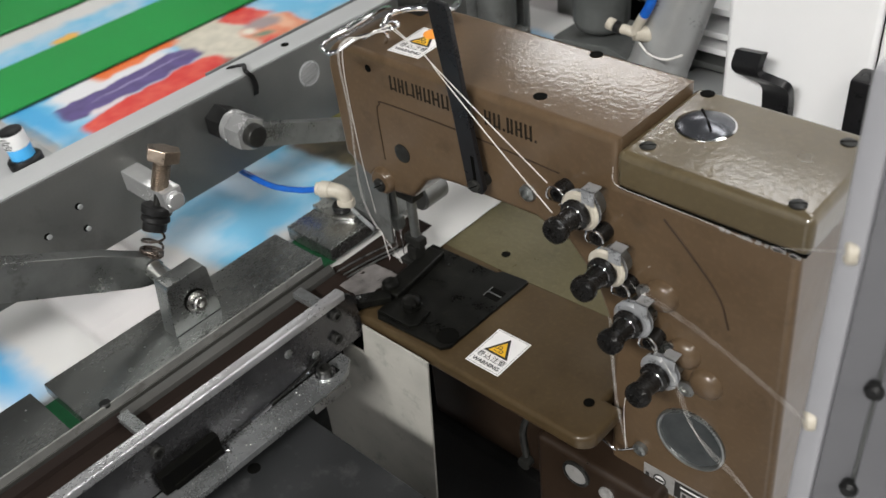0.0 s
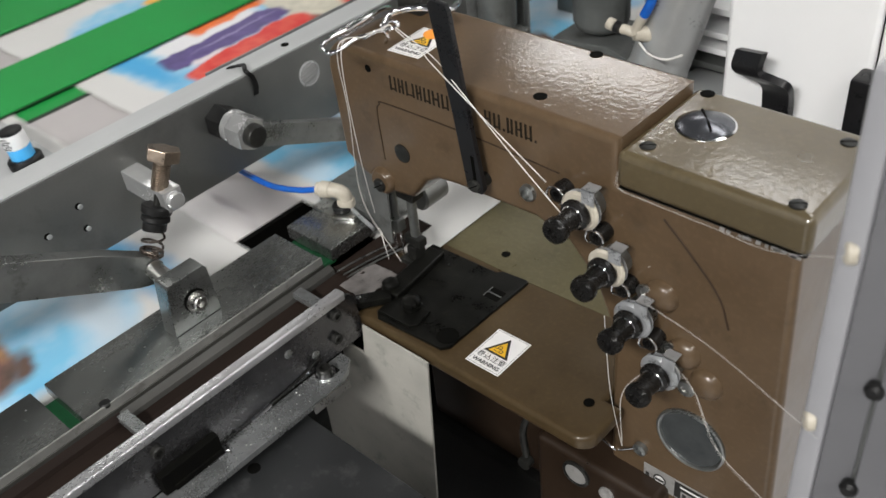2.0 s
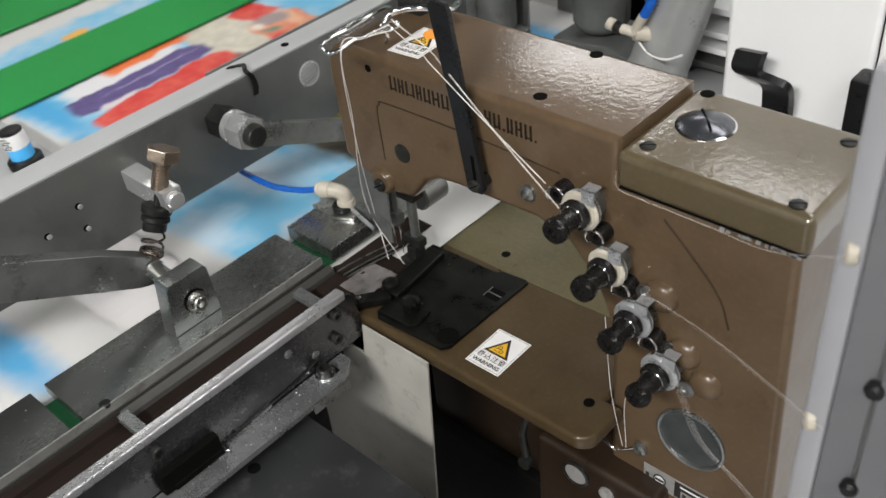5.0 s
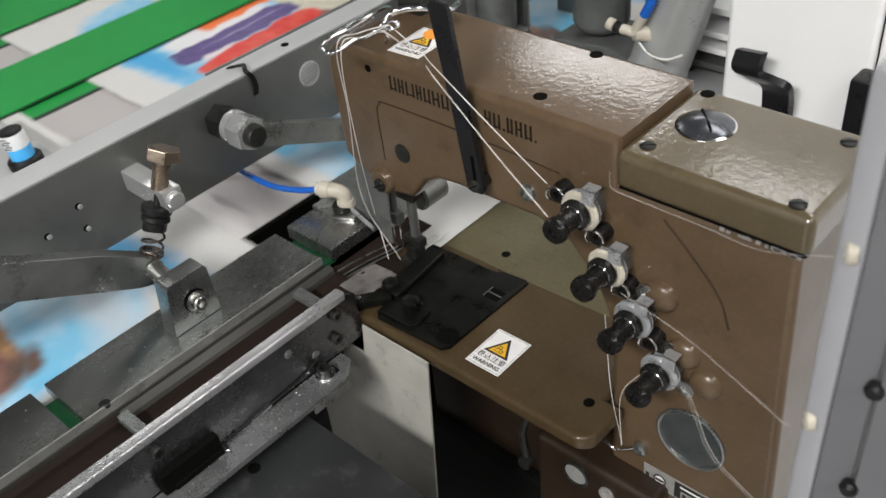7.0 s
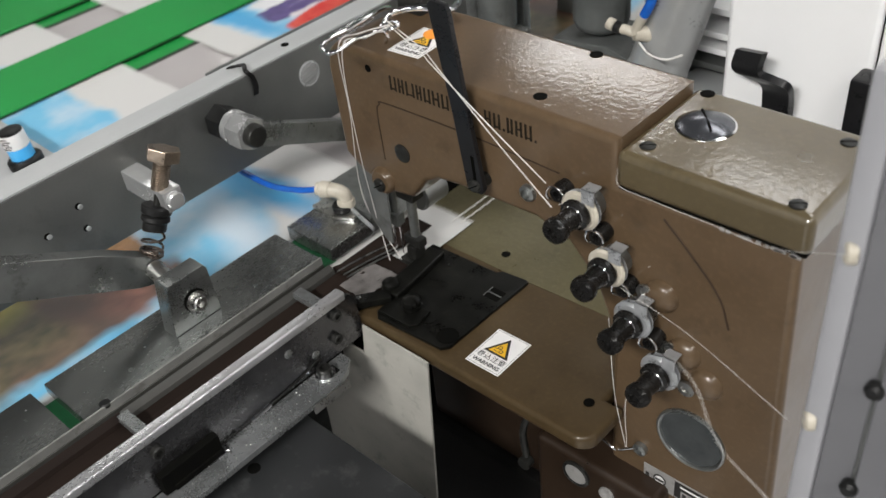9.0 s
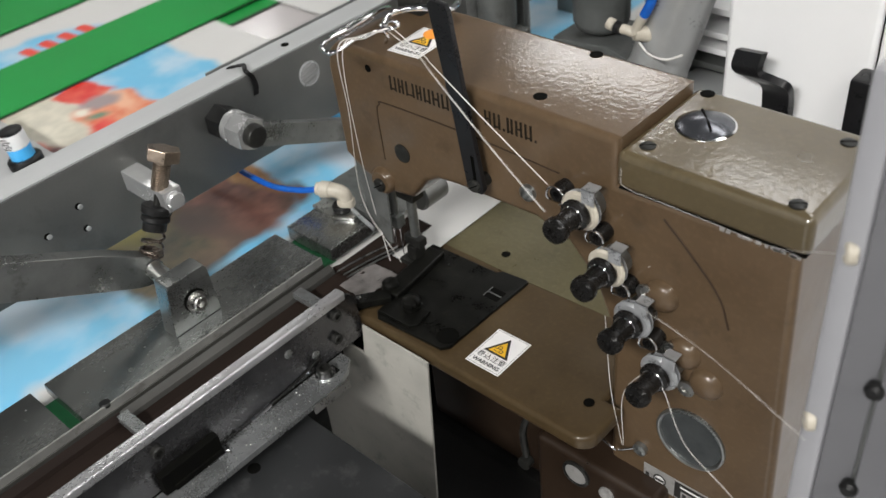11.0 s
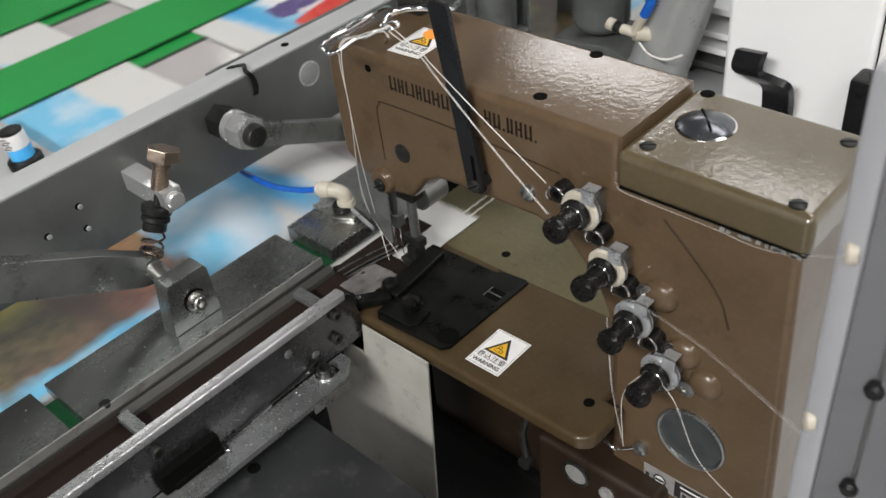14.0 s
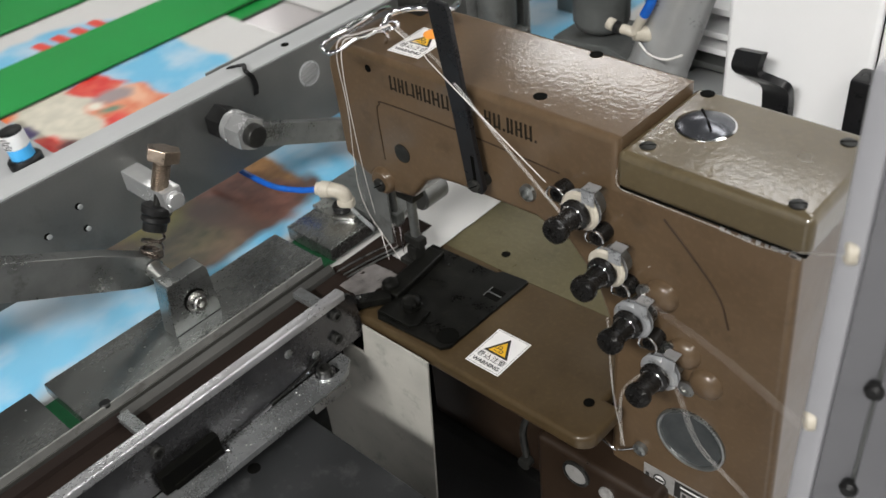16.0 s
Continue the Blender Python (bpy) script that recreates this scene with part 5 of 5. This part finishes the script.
def thread_post():
    p = thing("thread_post", "pale painted upright post with thread eyelets", "post", at=(0.41, -0.07, 0))
    part("post_body", box(0.3935, 0.4060, -0.098, -0.080, 0, 1.345, 0.003), POST_WHITE, p)
    part("post_web", box(0.4061, 0.4230, -0.096, -0.092, 0, 1.345, 0.001), GREY_PANEL, p, "grey web")
    part("dark_gap", box(0.4231, 0.4250, -0.097, -0.092, 0, 1.345, 0.0005), DARK_CAST, p, "dark grey strip between web and panel")
    part("outer_panel", box(0.4251, 0.475, -0.100, -0.090, 0, 1.345, 0.002), GREY_PANEL, p, "pale grey panel")
    for z in (1.190, 1.120):
        part("black_clip", turned([(0.0046, 0), (0.0046, 0.004), (0.003, 0.006)], (0.4241, -0.098, z), (0.4241, -1, z), 20), RUBBER, p)
    for q in ((0.3991, -0.1000, 1.2576), (0.3967, -0.1000, 1.1497)):
        part("eyelet", turned([(0.0050, 0), (0.0056, 0.001), (0.0056, 0.004), (0.0042, 0.0052), (0.0022, 0.0052), (0.0020, 0.001)], Vector(q) + Vector((0.003, 0.004, 0)), Vector(q) + Vector((-1, -0.6, 0)), 22), FITTING, p, "white ceramic thread eyelet")


thread_post()


def behind():
    c = thing("air_cylinder", "grey aluminium air cylinder with a cream fitting", "air cylinder", at=(0.03, 0.45, 0.999))
    lo, hi = Vector((0.0480, 0.3300, 1.0602)), Vector((0.0818, 0.3300, 1.1773))
    d = (hi - lo).normalized()
    part("barrel", rod(lo - d * 0.10, hi, 0.0300, 36, None, 0.002), CYL_GREY, c)
    part("end_cap", rod(lo - d * 0.105, lo - d * 0.002, 0.0312, 36, None, 0.002), CYL_GREY, c)
    f = Vector((0.0403, 0.2950, 1.1098))
    part("fitting", merge(rod(f + Vector((0.012, 0.012, -0.004)), f + Vector((0.0, 0.0, 0.0)), 0.0078, 20, None, 0.001), rod(f, Vector((0.0242, 0.2900, 1.1138)), 0.0050, 16), rod(Vector((0.0216, 0.2900, 1.1143)), Vector((0.0137, 0.2900, 1.1160)), 0.0060, 14, None, 0.001), rod(f, Vector((0.0508, 0.2950, 1.1297)), 0.0050, 16)), FITTING, c, "cream air fitting")
    part("fitting_ring", rod(Vector((0.0290, 0.2895, 1.1134)), Vector((0.0232, 0.2895, 1.1143)), 0.0062, 16), RUBBER, c)
    part("tube", pipe([Vector((0.0508, 0.2950, 1.1297)), Vector((0.0576, 0.2950, 1.1442)), Vector((0.0647, 0.2950, 1.1704))], 0.0048, 12), BLUE_TUBE, c, "blue air tube")
    part("white_cord", pipe([(0.0520, 0.2850, 1.1069), (0.0649, 0.2850, 1.0967), (0.0834, 0.2850, 1.0969), (0.0980, 0.2880, 1.1041)], 0.0011, 8), THREAD, c, "thin white cord")
    m = thing("drive_motor", "dark grey rounded drive motor behind the sewing arm", "motor", at=(-0.045, 0.37, 0.999))
    part("motor_body", turned([(0.020, 0), (0.027, 0.004), (0.031, 0.012), (0.031, 0.16), (0.026, 0.17)], (-0.050, 0.372, 1.062), (-0.050, 0.372, 2), 36), MOTOR_GREY, m)
    part("motor_flange", turned([(0.034, 0), (0.034, 0.008), (0.031, 0.010)], (-0.050, 0.372, 1.110), (-0.050, 0.372, 2), 36), MOTOR_GREY, m)
    part("motor_base", prism([(-0.090, 1.004), (0.020, 1.004), (0.020, 1.050), (-0.020, 1.062), (-0.090, 1.055)], "xz", 0.335, 0.410, 0.004), MOTOR_GREY, m)
    part("motor_post", box(-0.012, 0.016, 0.395, 0.420, 1.004, 1.22, 0.003), DARK_CAST, m)
    g = thing("guide_bracket", "grey steel bracket with round bosses behind the arm", "bracket", at=(-0.2, 0.34, 0.999))
    for x, y, r, z in ((-0.186, 0.300, 0.020, 1.05), (-0.152, 0.318, 0.022, 1.06), (-0.205, 0.335, 0.016, 1.08)):
        part("round_boss", turned([(r * 0.8, 0), (r, 0.004), (r, 0.06), (r * 0.7, 0.072), (r * 0.66, 0.090)], (x, y, z), (x, y, 2), 28), DARK_CAST, g)
    part("bracket_plate", box(-0.225, -0.125, 0.278, 0.345, 1.004, 1.055, 0.004), DARK_CAST, g)
    part("bracket_arm", box(-0.215, -0.135, 0.345, 0.356, 1.004, 1.16, 0.002), STEEL, g)
    r = thing("profile_rail", "slotted aluminium profile rail by the cabinet, reflections painted white", "rail", at=(0.05, 0.45, 0))
    # Upper three flanges white: lamp reflections on the metal put into colour.
    for k, z in enumerate((1.112, 1.085, 1.066, 1.046)):
        part("profile_flange", box(-0.005, 0.117, 0.372 + 0.003 * k, 0.46, z - 0.004, z + 0.003, 0.001), WHITE if k < 3 else DARK_CAST, r)
    part("profile_web", box(-0.005, 0.117, 0.440, 0.466, 0.95, 1.14, 0.001), DARK_CAST, r)
    part("profile_shelf", box(0.052, 0.117, 0.352, 0.440, 1.020, 1.030, 0.001), ALU_EDGE, r, "pale shelf")
    part("profile_leg", box(0.080, 0.115, 0.445, 0.465, 0, 0.95, 0.002), DARK_CAST, r)


behind()


# ---- bags ----
SPEED, LENGTH = 0.43, 0.618
# when each bag's leading edge reaches y = 0.11
ARRIVALS = (-2.515, -0.860, 0.794, 2.432, 4.103, 5.757, 7.411, 9.080, 10.730, 12.381, 14.064, 15.686, 17.340)
WAIT_AT, STOP_AT = -0.95, 1.70      # leading edge of the waiting and of the stacked bags


def bag_mesh():
    nx, ny = 60, 44
    x0, x1 = -0.865, 0.0115
    bm = bmesh.new()

    def sag(x, y):
        k = 0.0006 * noise.noise(Vector((x * 14, y * 14, 0.3))) + 0.0007 * noise.noise(Vector((x * 38, y * 38, 5)))
        return max(0.0, k + 0.0004) * (0.35 if x > -0.12 else 1.0)

    g = [[None] * (ny + 1) for _ in range(nx + 1)]
    for i in range(nx + 1):
        for j in range(ny + 1):
            x, y = x0 + (x1 - x0) * i / nx, -LENGTH * j / ny
            e = 0.0016 * noise.noise(Vector((i * 0.9, j * 0.9, 8)))
            if j == 0 or j == ny:
                y += e
            if i == nx:
                x += e
            g[i][j] = bm.verts.new((x, y, 0.0008 + sag(x, y)))
    for i in range(nx):
        for j in range(ny):
            bm.faces.new((g[i][j], g[i + 1][j], g[i + 1][j + 1], g[i][j + 1]))
    ex = bmesh.ops.extrude_face_region(bm, geom=list(bm.faces))
    bmesh.ops.translate(bm, vec=(0, 0, -0.0006), verts=[v for v in ex["geom"] if isinstance(v, bmesh.types.BMVert)])
    return bm


def bags():
    made = []
    base = part("printed_bag", bag_mesh(), BAG)
    tagged(base, "flat printed woven bag, sky blue with brown, red and purple pictures", "bag", "bags on the feed line")
    for k, x in enumerate((-0.0040, 0.0040)):
        chain = [(x, -LENGTH + 0.02, 0.0022)] + [(x + 0.0008 * (-1) ** j, -LENGTH - 0.0055 * j, 0.0020) for j in range(1, 20)]
        part("thread_chain", pipe(chain, 0.0007, 6, 3), THREAD, base, "white thread chain to the next bag")
    for k in range(len(ARRIVALS)):
        made.append(base if k == 0 else copy_thing(base, pose(0, 0, 1.0015)))
    return made


BAGS = bags()


# ---- threads ----
def threads():
    out = {}

    def one(name, pts, r=0.00038, steps=8):
        ob = part(name, pipe(pts, r, 6, steps), THREAD)
        tagged(ob, "white sewing thread running to the machine", "thread", "sewing threads")
        return ob

    eye = (0.0406, -0.0187, 1.2445)
    out["top_a"] = one("sewing_thread", [eye, (0.0592, -0.0072, 1.2215), (0.0938, -0.0340, 1.2352), (0.1433, -0.0400, 1.2111), (0.1899, -0.0380, 1.1794)])
    out["top_b"] = one("sewing_thread", [eye, (0.0603, -0.0055, 1.2215), (0.1075, -0.0360, 1.2296), (0.1580, -0.0420, 1.1958), (0.1985, -0.0400, 1.1605)])
    out["take_a"] = one("sewing_thread", [(0.0406, -0.0187, 1.2445), (0.0377, -0.0409, 1.2440), (0.0384, -0.0631, 1.2435), (0.0095, -0.0400, 1.1503), (-0.0161, -0.0135, 1.0614), (-0.0035, -0.0159, 1.0120)])
    out["take_b"] = one("sewing_thread", [(0.0426, -0.0207, 1.2445), (0.0334, -0.0394, 1.2440), (0.0342, -0.0618, 1.2435), (0.0122, -0.0440, 1.1779), (-0.0273, -0.0135, 1.0646), (0.0047, -0.0089, 1.0100)])
    out["side_a"] = one("sewing_thread", [(0.2571, -0.0360, 1.1214), (0.3176, -0.0550, 1.1280), (0.3973, -0.1020, 1.1519)], 0.00014)
    out["side_b"] = one("sewing_thread", [(0.2369, -0.0310, 1.2037), (0.2378, -0.0300, 1.1912), (0.2566, -0.0300, 1.1895), (0.3047, -0.0360, 1.1935), (0.3445, -0.0500, 1.2044), (0.3997, -0.1020, 1.2592)], 0.00013)
    out["low_a"] = one("sewing_thread", [(0.2782, -0.0370, 1.0717), (0.2990, -0.0450, 1.0650), (0.3210, -0.0500, 1.0304), (0.3578, -0.0500, 1.0044), (0.3837, -0.0300, 0.9400)], 0.00022)
    out["low_b"] = one("sewing_thread", [(0.2705, -0.0360, 1.0583), (0.2539, -0.0400, 1.0265), (0.2523, -0.0350, 0.9669)], 0.00028)
    out["low_c"] = one("sewing_thread", [(0.2388, -0.0400, 1.0927), (0.2459, -0.0420, 1.0287), (0.2523, -0.0350, 0.9681)], 0.00025)
    return out


THREADS = threads()


def needles():
    n = thing("needle_bar", "steel needle bar with two needles", "needle", at=(0, 0, 1.0))
    part("bar", rod((-0.0060, 0.0, 1.0420), (-0.0060, 0.0, 1.1200), 0.0036, 18), STEEL, n)
    part("needle_clamp", box(-0.0130, 0.0010, -0.0050, 0.0050, 1.0380, 1.0500, 0.0015), STEEL, n)
    for x in (-0.0100, -0.0020):
        part("needle", rod((x, 0, 1.0060), (x, 0, 1.0400), 0.0004, 10, 0.0010), CHROME, n)
    return n


NEEDLES = needles()


# ---- what moves ----
def motions():
    for k, bag in enumerate(BAGS):
        pass_time = ARRIVALS[k] + (LENGTH - 0.11) / SPEED              # trailing edge at the needle

        def lead(t):
            return SPEED * (t - pass_time) + LENGTH

        def at(t):
            y = min(max(lead(t), WAIT_AT), STOP_AT)
            lift = 0.0
            if y <= -0.55:
                lift = 0.0022 * k * min(1.0, (-0.55 - y) / 0.4)
            if y >= 1.30:
                lift = 0.0022 * k * min(1.0, (y - 1.30) / 0.4)
            return pose(0, y, 1.0015 + lift)

        t0, t1 = (WAIT_AT - LENGTH) / SPEED + pass_time, (STOP_AT - LENGTH) / SPEED + pass_time
        knots = {0.0, 16.0}
        for t in (t0 - 0.1, t0, t0 + 0.1, t0 + 0.9, t0 + 1.1, t1 - 1.1, t1 - 0.9, t1 - 0.1, t1, t1 + 0.1, 0.1, 15.9, (t0 + t1) / 2):
            if 0.0 < t < 16.0:
                knots.add(round(t * 10) / 10)
        walk(bag, [(t, at(t)) for t in sorted(knots)])
    # needles: quick short strokes
    walk(NEEDLES, [(j / 30, NEEDLES.matrix_basis @ pose(0, 0, 0.006 * math.sin(2.4 * j))) for j in range(481)])
    # threads quiver about their own lines
    swing = random.Random(5)
    for name, ob in THREADS.items():
        size = {"top_a": 0.0012, "top_b": 0.0085, "take_a": 0.0012, "take_b": 0.0040, "side_a": 0.0130, "side_b": 0.0060, "low_a": 0.0170, "low_b": 0.0025, "low_c": 0.0022}[name]
        walk(ob, [(j / 30, pose(size * swing.uniform(-1, 1), size * 0.4 * swing.uniform(-1, 0.2), size * swing.uniform(-0.6, 0.6))) for j in range(481)])


motions()
